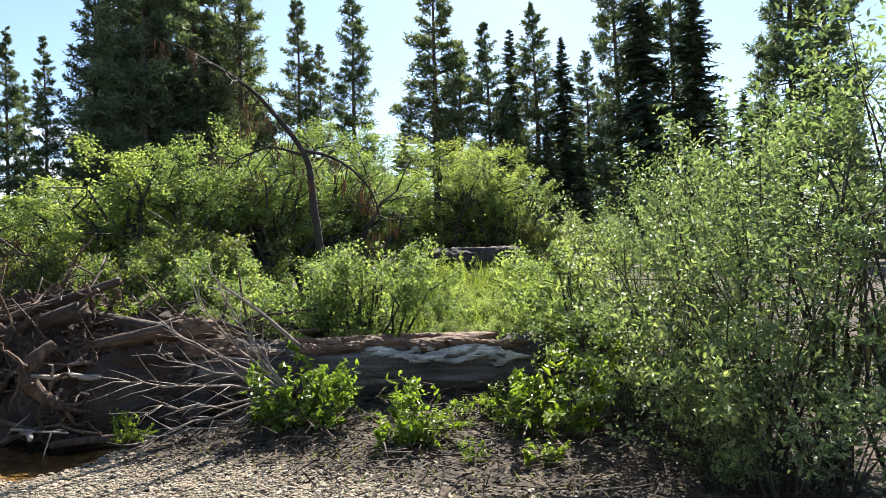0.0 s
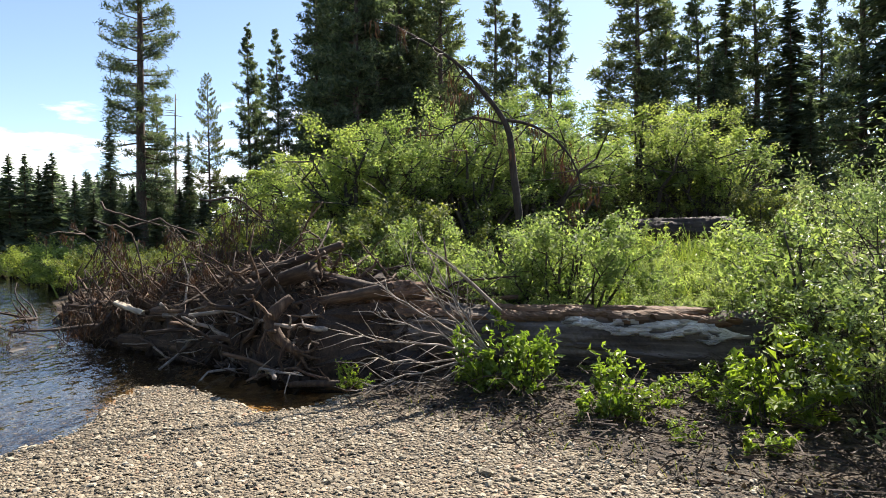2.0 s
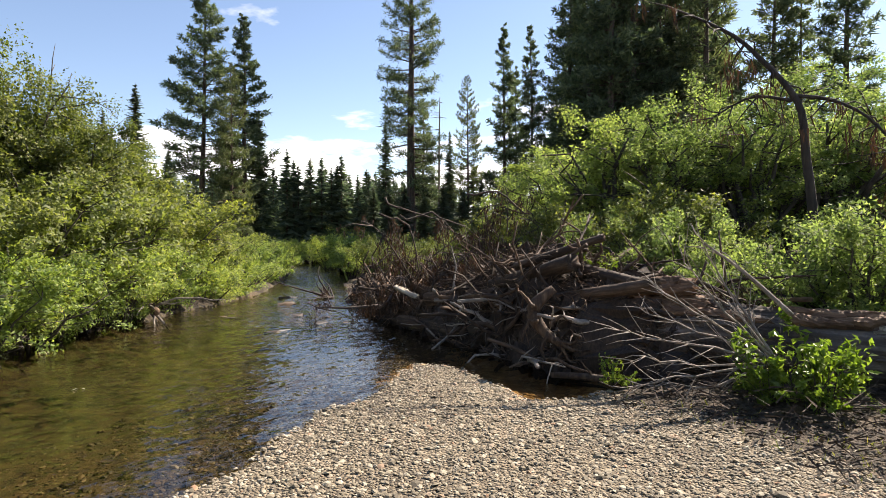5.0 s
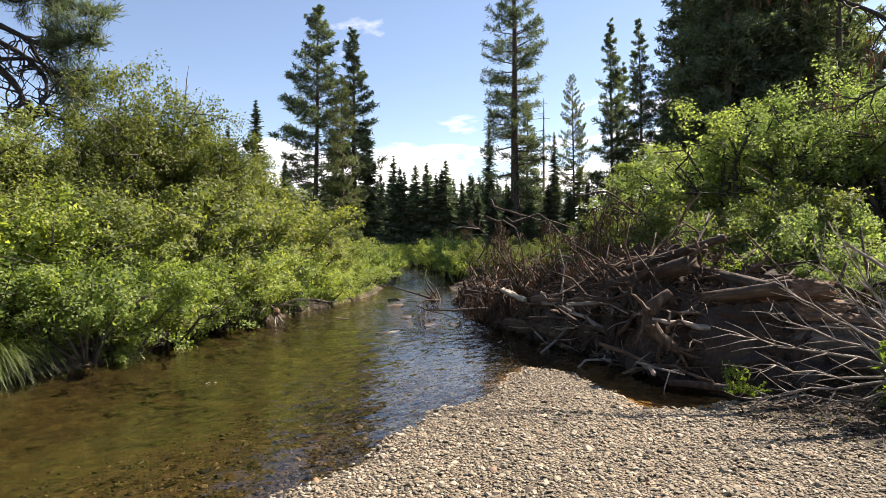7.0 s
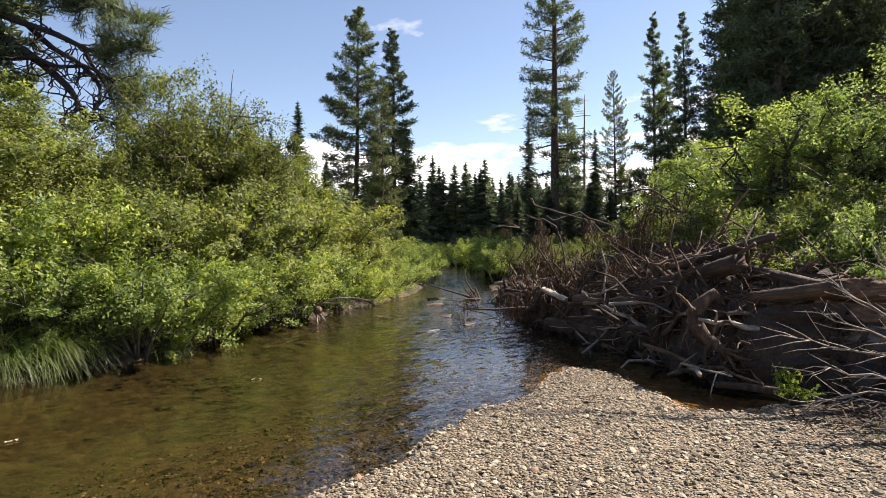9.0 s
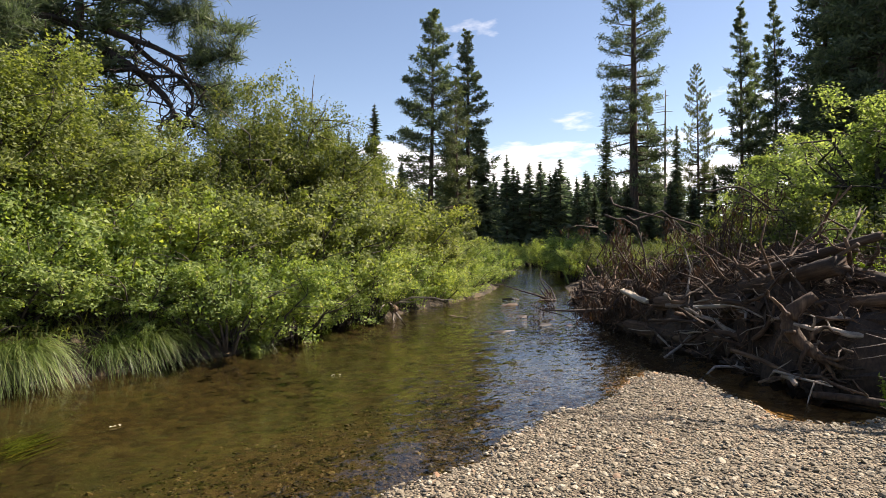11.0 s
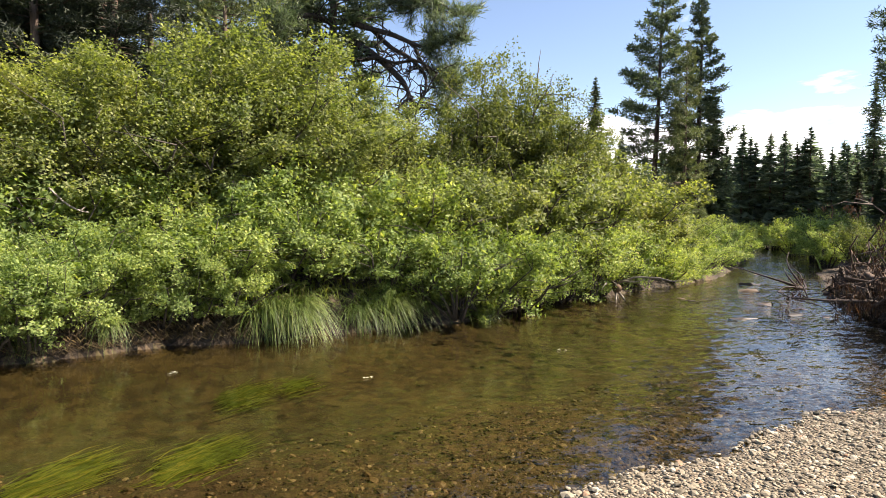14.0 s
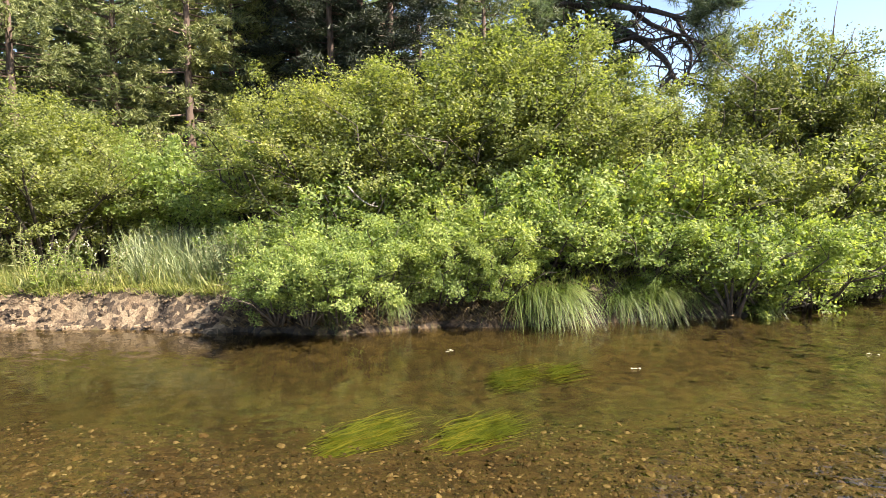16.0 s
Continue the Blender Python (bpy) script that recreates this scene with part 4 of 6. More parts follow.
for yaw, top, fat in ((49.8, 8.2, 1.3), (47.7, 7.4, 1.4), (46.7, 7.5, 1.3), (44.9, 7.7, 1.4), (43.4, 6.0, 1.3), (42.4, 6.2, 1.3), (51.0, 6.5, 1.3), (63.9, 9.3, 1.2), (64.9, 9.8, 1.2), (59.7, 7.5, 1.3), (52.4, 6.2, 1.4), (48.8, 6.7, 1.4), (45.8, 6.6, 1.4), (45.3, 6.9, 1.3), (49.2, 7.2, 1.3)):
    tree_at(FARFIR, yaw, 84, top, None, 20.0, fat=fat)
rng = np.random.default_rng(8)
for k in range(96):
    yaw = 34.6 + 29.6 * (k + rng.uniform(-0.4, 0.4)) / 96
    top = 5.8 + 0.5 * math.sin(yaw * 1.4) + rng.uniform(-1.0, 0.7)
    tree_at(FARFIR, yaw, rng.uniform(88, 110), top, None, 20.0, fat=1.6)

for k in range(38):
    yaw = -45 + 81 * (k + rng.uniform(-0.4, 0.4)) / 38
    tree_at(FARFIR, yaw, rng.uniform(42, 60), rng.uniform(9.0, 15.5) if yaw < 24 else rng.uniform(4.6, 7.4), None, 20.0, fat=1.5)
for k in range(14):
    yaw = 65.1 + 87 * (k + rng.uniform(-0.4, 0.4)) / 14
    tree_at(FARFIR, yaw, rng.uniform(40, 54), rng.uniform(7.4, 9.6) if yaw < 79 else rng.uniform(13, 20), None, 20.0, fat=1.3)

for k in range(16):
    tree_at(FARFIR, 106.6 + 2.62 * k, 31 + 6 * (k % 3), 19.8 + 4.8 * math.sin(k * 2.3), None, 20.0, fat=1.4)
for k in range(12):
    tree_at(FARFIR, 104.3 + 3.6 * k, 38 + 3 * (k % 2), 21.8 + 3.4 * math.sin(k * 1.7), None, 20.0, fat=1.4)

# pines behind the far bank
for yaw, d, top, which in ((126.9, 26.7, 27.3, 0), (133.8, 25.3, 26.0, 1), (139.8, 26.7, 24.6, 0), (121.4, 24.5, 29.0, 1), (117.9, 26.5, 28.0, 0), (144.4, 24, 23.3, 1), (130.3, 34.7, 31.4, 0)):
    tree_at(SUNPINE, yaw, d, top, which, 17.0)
# stand whose dark needle colour carries the forest-edge shade
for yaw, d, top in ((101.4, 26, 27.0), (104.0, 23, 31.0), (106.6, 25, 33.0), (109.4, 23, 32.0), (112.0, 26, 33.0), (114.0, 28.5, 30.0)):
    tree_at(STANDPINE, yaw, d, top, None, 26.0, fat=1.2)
tree_at(PINE, 97.5, 29.3, 27.3, 2, fat=1.35)
tree_at(PINE, 86.5, 16.9, 33.7, 0, fat=1.25, label="old pine with gnarled dead lower limbs beside the creek")
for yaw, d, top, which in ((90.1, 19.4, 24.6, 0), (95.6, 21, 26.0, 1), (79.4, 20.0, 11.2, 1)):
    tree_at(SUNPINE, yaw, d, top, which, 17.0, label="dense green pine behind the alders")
tree_at(FIR, 91.5, 32, 24.4, 1, 22.0)

# alders and willows on the far bank
for yaw, d, top in ((86.4, 11.9, 12.4), (89.6, 12.1, 15.6), (92.6, 11.5, 14.8), (96.2, 11.5, 17.1), (99.4, 11.2, 15.7), (103.0, 11.2, 13.7), (106.7, 10.9, 13.1), (109.8, 11.5, 12.8), (113.4, 11.8, 12.5), (128.6, 14.3, 8.4), (132.8, 13.7, 10.1), (137.4, 13.7, 9.6), (141.7, 13.7, 8.4)):
    tree_at(ALDER, yaw, d, top, None, 4.3, fat=1.25)
for yaw, d, top in ((63.3, 15.8, 6.5), (61.1, 16.4, 5), (59.0, 17, 3.5), (57.2, 17.9, 2.3), (65.2, 13.9, 4.7), (67.7, 13.1, 6), (70.8, 12.5, 5.7), (73.9, 11.5, 5.1), (77.5, 10.9, 4.8), (55.7, 20, 1.4)):
    tree_at(OLIVE, yaw, d, top, None, 2.3, fat=1.15)
for yaw, d, top in ((116.6, 12.5, 8.4), (120.3, 13.7, 6.9), (124.2, 14.3, 6.6), (126.2, 17, 7.8)):
    tree_at(WILLOW, yaw, d, top, None, 1.86, fat=1.0)
for yaw, d, top in ((60.3, 14.5, 0.5), (63.1, 12.9, 0.2), (66.2, 12.2, 0.6), (69.6, 10.8, 0.6), (72.8, 10, -0), (75.7, 9.5, 0.3), (78.6, 9.6, 0.0), (82.1, 9.5, 1.2), (85.4, 9.5, 2.1),
                    (88.4, 9.6, 2.6), (91.4, 9.5, 2.0), (94.6, 9.3, 2.4), (97.6, 9, 1.8), (100.6, 9, 0.3), (103.6, 8.9, -0.6), (106.9, 9, 0.3), (110.5, 8.8, -1.2), (113.0, 9.7, 0.9), (116.0, 10.2, 0.6),
                    (80.3, 10.4, 4.9), (84.6, 10.4, 5.5), (89.1, 10.4, 5.3), (94.1, 10.4, 6.2), (99.2, 10.4, 5.4), (104.6, 10.3, 4.5), (108.8, 10.5, 6)):
    tree_at(WILLOW, yaw, d, top, None, 1.86, fat=1.15, label="pale green leafy bush overhanging the water")
for yaw, d, top in ((115.3, 8.7, -2.1), (111.4, 8.4, -1.3), (107.9, 8.4, -1.8), (102.1, 8.8, -1.5), (96.7, 8.8, -0.9), 
                    (43.7, 26.7, 1.1), (44.6, 29.3, 1), (46.1, 33.3, 0.4), (43.9, 24.3, -0.2)):
    tree_at(WILLOW, yaw, d, top, None, 1.86, fat=1.15, label="leafy willow hanging over the creek edge")
DARKALDER = Kind(*[lambda s=s: shrub("dark_alder", s, 1.7, 4.6, 24000, 0.052, M_DARKLEAF, "dense olive-green alder over the creek", fine=True, stems=12, low=0.12, clump=0.25, narrow=0.62, stem_r=0.02, category="tree", group="alders") for s in (26, 27)])
for yaw, d, top in ((71.4, 13.9, 15.9), (70.0, 14.3, 14.0), (73.2, 14.4, 13.0), (74.8, 13.6, 11.4), (68.0, 14.4, 13.0), (77.2, 12.8, 10.6), (65.4, 14.8, 10.0), (81.3, 12.5, 10.6), (83.6, 12.3, 10.4), (63.2, 16.5, 7.4), (72.6, 15.4, 10.0), (69.6, 15.4, 10.2)):
    tree_at(DARKALDER, yaw, d, top, None, 4.45, fat=1.0 if top > 12 else 1.2)
for k in range(7):
    tree_at(THICKET, 67.3 + 8.6 * k, 18.0 + 1.4 * (k % 2), 8.0, None, 2.4, fat=1.1)
for yaw, d, h in ((95.8, 8.7, 1.3), (98.8, 8.7, 1.1), (101.5, 8.7, 1.25), (104.5, 8.7, 1.1), (107.3, 8.4, 1.2), (110.3, 8.2, 1.25), (113.3, 8.2, 1.15), (116.0, 8.4, 1.1), (82.8, 9.2, 0.7), (76.6, 9.7, 1.0)):
    x, y = polar(yaw, d)
    if yaw > 93.8:
        x, y = polar(yaw, d - 0.02)
    WILLOW.put(x, y, h / 2.0, z=0.05 if yaw < 93.8 else 0.14, label="leafy bush trailing over the earthen bank")
for x, y, h in ((-10.05, 3.05, 1.3), (-10.6, 3.75, 1.4), (-11.0, 4.3, 1.5), (-11.5, 4.9, 1.7), (-12.2, 6.2, 1.8), (-13.0, 7.6, 1.8), (-13.9, 9.0, 1.9), (-15.0, 10.5, 1.9), (-16.3, 12.0, 2.0), (-17.9, 13.7, 2.1),
                (-19.7, 15.4, 2.1), (-21.8, 17.4, 2.2), (-24.0, 19.4, 2.2)):
    WILLOW.put(x + 0.3, y - 0.1, h / 2.0, z=-0.3, label="willow bush trailing its leaves in the water")
# meadow bushes at the far bend
for yaw, d, top in ((44, 33.3, 0.7), (45.5, 38.7, 0.3), (47.6, 41.3, 0.2), (49.7, 40, 0), (51.7, 34.7, 0.2), (53.5, 30.7, 0.5), (46.7, 44, 0.3), (50.8, 42.7, 0)):
    tree_at(WILLOW, yaw, d, top, None, 1.86, fat=1.5, label="rounded grey-green willow at the river bend")

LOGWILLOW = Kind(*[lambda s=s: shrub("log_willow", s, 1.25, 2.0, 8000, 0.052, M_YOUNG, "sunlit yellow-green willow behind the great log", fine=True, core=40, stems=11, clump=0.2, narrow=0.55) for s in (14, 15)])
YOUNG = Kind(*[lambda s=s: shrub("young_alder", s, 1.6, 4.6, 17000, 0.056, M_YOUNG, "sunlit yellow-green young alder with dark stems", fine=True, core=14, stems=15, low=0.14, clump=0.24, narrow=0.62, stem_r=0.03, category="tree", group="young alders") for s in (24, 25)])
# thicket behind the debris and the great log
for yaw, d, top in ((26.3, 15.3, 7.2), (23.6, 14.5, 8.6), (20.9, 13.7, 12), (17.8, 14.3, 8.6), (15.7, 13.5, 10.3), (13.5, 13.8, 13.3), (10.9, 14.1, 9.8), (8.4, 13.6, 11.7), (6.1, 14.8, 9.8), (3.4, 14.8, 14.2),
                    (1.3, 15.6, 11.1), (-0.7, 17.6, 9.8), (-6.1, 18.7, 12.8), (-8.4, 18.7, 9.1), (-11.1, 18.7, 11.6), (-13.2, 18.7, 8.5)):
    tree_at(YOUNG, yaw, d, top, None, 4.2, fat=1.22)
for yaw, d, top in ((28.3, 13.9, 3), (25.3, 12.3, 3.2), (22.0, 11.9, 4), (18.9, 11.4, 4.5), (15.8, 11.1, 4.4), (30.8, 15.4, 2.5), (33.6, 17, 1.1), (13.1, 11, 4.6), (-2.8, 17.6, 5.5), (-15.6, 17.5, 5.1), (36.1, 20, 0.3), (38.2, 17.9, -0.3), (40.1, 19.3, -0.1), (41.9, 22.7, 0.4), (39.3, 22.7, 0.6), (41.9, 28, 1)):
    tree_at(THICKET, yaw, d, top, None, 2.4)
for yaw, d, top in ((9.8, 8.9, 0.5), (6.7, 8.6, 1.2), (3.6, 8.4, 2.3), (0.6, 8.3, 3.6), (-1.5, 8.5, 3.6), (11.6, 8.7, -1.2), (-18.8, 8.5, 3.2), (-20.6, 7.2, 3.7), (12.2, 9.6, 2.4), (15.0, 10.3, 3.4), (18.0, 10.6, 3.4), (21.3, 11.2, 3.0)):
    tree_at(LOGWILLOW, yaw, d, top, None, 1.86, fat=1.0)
# tall willows close by on the bar's edge
NEARWILLOW = Kind(*[lambda s=s: shrub("tall_willow", s, 1.45, 4.4, 5200, 0.066, M_NEARLEAF, "tall leafy willow thicket at the edge of the gravel", stems=17, low=0.14, clump=0.26, narrow=0.44, stem_r=0.007, apart=True) for s in (91, 92)])
for yaw, d, top in ((-27.5, 6.4, 11.5), (-31, 6, 14), (-35, 5.6, 16.5), (-39.5, 5.2, 19.5), (-45, 5, 22), (-24.5, 8.2, 8.5), (-21.0, 9.5, 6.2), (-29, 8.4, 11)):
    tree_at(NEARWILLOW, yaw, d, top, None, 4.4, fat=1.05)
EDGE = Kind(*[lambda s=s: shrub("edge_willow", s, 1.15, 2.2, 1900, 0.068, M_NEARLEAF, "leafy willow at the edge of the gravel", stems=13, low=0.1, clump=0.24, narrow=0.44, stem_r=0.006, apart=True) for s in (93, 94)])
for yaw, d, top in ((-24.5, 6.2, 0.5), (-29.3, 5.2, 3.1), (-34.7, 4.7, 5.9), (-32.4, 4.6, -6.3), (-36.9, 4.4, -3.8), (-35.4, 5.1, -0.5), (-39.9, 4.6, -1.2), (-24.6, 5.9, -5.2), (-21.5, 7.6, 1.5)):
    tree_at(EDGE, yaw, d, top, None, 2.2, label="low shaded willow sprouts at the edge of the gravel")
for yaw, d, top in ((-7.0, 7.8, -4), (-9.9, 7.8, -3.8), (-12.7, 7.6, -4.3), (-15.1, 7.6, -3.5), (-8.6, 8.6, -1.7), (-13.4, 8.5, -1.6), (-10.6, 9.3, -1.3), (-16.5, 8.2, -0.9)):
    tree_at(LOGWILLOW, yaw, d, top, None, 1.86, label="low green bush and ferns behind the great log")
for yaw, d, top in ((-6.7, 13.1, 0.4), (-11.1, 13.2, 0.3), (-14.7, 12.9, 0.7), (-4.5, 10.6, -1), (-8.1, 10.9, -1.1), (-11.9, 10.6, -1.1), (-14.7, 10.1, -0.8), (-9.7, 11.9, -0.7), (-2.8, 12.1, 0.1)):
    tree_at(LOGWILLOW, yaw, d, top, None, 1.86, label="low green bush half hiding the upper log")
# sprouting bushes in front of the log
SPROUT = Kind(*[lambda s=s: shrub("sprouting_bush", s, 0.55, 0.95, 520, 0.105, M_FRESH, "small bush with fresh light green leaves beside the log", stems=9, low=0.1, clump=0.13, narrow=0.5, stem_r=0.007, apart=True) for s in (101, 102)])
for yaw, d, top, which, fat in ((4.7, 6.3, -5.6, 0, 0.95), (6.6, 6.2, -7.4, 1, 1.0), (2.9, 6.1, -7.8, 1, 1.0), (-5.6, 5.5, -9.4, 1, 1.05), (-7.4, 5.4, -10.8, 0, 1.1), (-4.0, 5.3, -11.2, 0, 1.0),
                                (-17.4, 5.6, -8.0, 0, 1.1), (-19.4, 5.9, -6.4, 1, 1.1), (-15.8, 5.8, -9.4, 1, 1.0), (-11.0, 4.95, -14.6, 1, 1.0)):
    tree_at(SPROUT, yaw, d, top, which, 0.95, fat=fat)
for yaw, d, top in ((8.0, 6.4, -10), (0.8, 6.6, -10.2), (-2.6, 6.7, -10.4), (-9.6, 6.0, -11.6), (-12.4, 6.1, -10.4), (-14.2, 5.6, -12.3), (-0.8, 6.2, -11.8), (-13.0, 6.5, -9.9), (-17.6, 4.9, -13.5)):
    tree_at(SPROUT, yaw, d, top, None, 0.95, fat=1.2, label="low leafy sprouts in the shade before the log")


# ---- logs and drift ----
def log_mesh(name, seed, length, radius, nu=150, nv=56, ledge=0.0):
    """A fallen trunk along its own z axis: bark ridges, long cracks, torn ends, bare and rotten patches."""
    rng = np.random.default_rng(seed)
    u, a = np.linspace(0, 1, nu), 2 * np.pi * np.arange(nv) / nv
    uu, aa = np.meshgrid(u, a, indexing="ij")
    r = radius * (1.06 - 0.16 * uu) * (1 + 0.05 * np.sin(2 * aa + 1) + 0.03 * np.sin(3 * aa + 6 * uu))
    for k in range(26):
        ac, w = rng.uniform(0, 6.283), rng.uniform(0.03, 0.09)
        u0, u1 = sorted(rng.uniform(-0.2, 1.2, 2))
        drift = ac + 0.25 * np.sin(uu * rng.uniform(2, 7) + k) - aa
        drift = (drift + np.pi) % (2 * np.pi) - np.pi
        r -= radius * rng.uniform(0.04, 0.15) * np.exp(-(drift / w) ** 2) * step01((uu - u0) * 9) * step01((u1 - uu) * 9)
    r += ledge * radius * (np.tanh(5 * np.sin(3 * aa + 1.1 + 1.2 * np.sin(uu * 5 + 1))) + 0.6 * np.tanh(6 * np.sin(7 * aa + 2.2 * np.sin(uu * 8))) + 0.5 * np.tanh(4 * np.sin(uu * 23 + 4 * np.sin(2 * aa))) * np.sin(aa * 2))
    r += radius * 0.018 * rng.normal(0, 1, r.shape) + radius * 0.03 * np.sin(aa * 17 + 9 * np.sin(uu * 11)) * np.sin(uu * 31 + aa)
    z = uu * length + 0.2 * radius * np.sin(aa * 5 + seed) * (np.exp(-uu * 30) - np.exp(-(1 - uu) * 30)) * 1.5
    v = np.stack([r * np.cos(aa), r * np.sin(aa), z], -1).reshape(-1, 3)
    i = np.arange(nu - 1)[:, None] * nv + np.arange(nv)[None]
    j = np.arange(nu - 1)[:, None] * nv + (np.arange(nv)[None] + 1) % nv
    f = np.concatenate([np.stack([i, j, j + nv], -1).reshape(-1, 3), np.stack([i, j + nv, i + nv], -1).reshape(-1, 3)])
    n = len(v)
    v = np.concatenate([v, [[0, 0, 0.05], [0, 0, length - 0.08]]])
    ends = [(n, (k + 1) % nv, k) for k in range(nv)] + [(n + 1, (nu - 1) * nv + k, (nu - 1) * nv + (k + 1) % nv) for k in range(nv)]
    geo = Geo().add(v, np.concatenate([f, np.array(ends)]))
    me = geo.mesh(name, M_LOG, True)
    return me


def along_axis(start, end):
    """Turns an object's z axis from start to end, its x axis towards the viewer's side (-y)."""
    start, end = Vector(start), Vector(end)
    zax = (end - start).normalized()
    xax = (Vector((0, -1, 0)) - zax * zax.dot(Vector((0, -1, 0)))).normalized()
    yax = zax.cross(xax)
    m = Matrix((xax, yax, zax)).transposed().to_4x4()
    m.translation = start
    return m


def at_px(yaw, el, d):
    x, y = polar(yaw, d)
    return np.array([x, y, 1.6 + d * math.tan(radians(el))])


A, B = Vector((-2.9, 7.6, 0.44)), Vector((2.1, 7.0, 0.47))
great_log = tagged(new("great_log", log_mesh("great_log", 3, (B - A).length, 0.41, 240, 96, ledge=0.035)),
                   "huge weathered grey fallen trunk with silvery bare patches", "log")
great_log.matrix_basis = along_axis(A, B)
great_log.data.materials[0] = M_GREATLOG
srng = np.random.default_rng(66)


def wood_strip(z0, length, angle, width, radius, lift, mat, name):
    """A ragged strip of wood that follows the round of a log, its ends torn."""
    nu, nv = 26, 7
    u, v = np.meshgrid(np.linspace(0, 1, nu), np.linspace(-1, 1, nv), indexing="ij")
    edge = np.repeat(1 + 0.35 * np.sin(np.linspace(0, 9, nu) + srng.uniform(0, 6)) + srng.normal(0, 0.16, nu), nv).reshape(nu, nv)
    taper = np.clip(np.minimum(u, 1 - u) * 7, 0.15, 1)
    ang = angle + 0.12 * np.sin(u * 5 + srng.uniform(0, 6)) + v * width / radius * 0.5 * edge * taper
    high = radius + lift * (1 - 0.75 * v ** 4) + srng.normal(0, 0.004, u.shape)
    outer = np.stack([high * np.cos(ang), high * np.sin(ang), z0 + u * length + 0.05 * srng.normal(0, 1, u.shape) * (np.abs(v) > 0.9)], -1)
    low = outer * [0.86, 0.86, 1]
    i = (np.arange(nu - 1)[:, None] * nv + np.arange(nv - 1)[None]).ravel()
    top = np.concatenate([np.stack([i, i + nv, i + nv + 1], -1), np.stack([i, i + nv + 1, i + 1], -1)])
    rim = np.concatenate([np.arange(nu) * nv, (nu - 1) * nv + np.arange(1, nv), (np.arange(nu - 1)[::-1]) * nv + nv - 1, np.arange(1, nv - 1)[::-1]])
    a, b = rim, np.roll(rim, -1)
    n = nu * nv
    side = np.concatenate([np.stack([a, a + n, b + n], -1), np.stack([a, b + n, b], -1)])
    return part(name, Geo().add(np.concatenate([outer.reshape(-1, 3), low.reshape(-1, 3)]), np.concatenate([top, side])), mat, great_log)


for z0, length, angle, width in ((3.05, 0.55, -38, 0.05), (3.2, 0.5, -31, 0.035), (3.55, 0.7, -37, 0.07), (3.85, 0.5, -29, 0.05), (4.2, 0.55, -35, 0.09), (4.4, 0.4, -22, 0.05), (3.4, 0.3, -43, 0.03), (3.7, 0.8, -43, 0.025), (4.3, 0.35, -27, 0.03), (3.0, 0.35, -44, 0.03)):
    wood_strip(z0, length, radians(angle), width, 0.405, 0.012, M_SILVER, "bare_wood_strip")
for z0, length, angle, width in ((2.2, 0.9, -60, 0.12), (2.9, 1.1, -66, 0.14), (3.8, 0.9, -58, 0.12), (1.2, 0.9, -52, 0.10), (0.5, 1.0, -62, 0.12), (3.4, 1.2, -84, 0.16), (2.1, 1.2, -86, 0.14), (2.0, 1.0, -14, 0.06), (3.0, 1.4, 2, 0.05), (1.4, 0.9, 10, 0.06), (2.6, 1.1, 22, 0.06), (0.6, 1.2, -30, 0.07)):
    wood_strip(z0, length, radians(angle), width, 0.40, 0.035, M_ROT if angle < -50 else M_GREATLOG, "bark_plate")
upper_log = tagged(new("upper_log", log_mesh("upper_log", 4, 2.0, 0.27, 90, 40, ledge=0.06)), "dark fallen log lying among the bushes", "log")
upper_log.data.materials[0] = M_DARKWOOD
upper_log.matrix_basis = along_axis(at_px(-5.8, 0.9, 14.6), at_px(-13.4, 1.0, 14.2))

# the debris jam: a dark heap of small stuff with sticks and logs thrown over it
CREST = ((6.5, 8.4, 0.75, 1.1), (12.0, 8.3, 0.82, 1.3), (17.0, 8.3, 1.0, 1.4), (22.0, 9.1, 1.35, 1.4), (26.5, 9.9, 1.3, 1.3), (31.0, 10.8, 0.85, 1.3), (35.0, 11.8, 0.6, 1.1), (38.5, 13.2, 0.5, 0.9), (42.0, 16.5, 0.45, 0.7))


def crest(s):
    """Place, height and half-width of the heap along its length, s from 0 to 1."""
    t = np.linspace(0, 1, len(CREST))
    xy = np.array([polar(c[0], c[1]) for c in CREST])
    return np.array([np.interp(s, t, xy[:, 0]), np.interp(s, t, xy[:, 1])]), np.interp(s, t, [c[2] for c in CREST]), np.interp(s, t, [c[3] for c in CREST])


def heap_point(s, c):
    p, h, w = crest(s)
    q, _, _ = crest(min(s + 0.01, 1.0)) if s < 0.99 else crest(0.98)
    d = (q - p) if s < 0.99 else (p - q)
    d = d / max(np.linalg.norm(d), 1e-6)
    side = np.array([-d[1], d[0]])          # towards the creek and the viewer
    if side[1] > 0:
        side = -side
    xy = p + side * c * w * (0.9 if c > 0 else 1.0)
    prof = max(0.0, 1 - abs(c) ** (4.5 if c > 0 else 1.7))
    return np.array([xy[0], xy[1], -0.05 + h * prof]), np.array([d[0], d[1], 0.0])


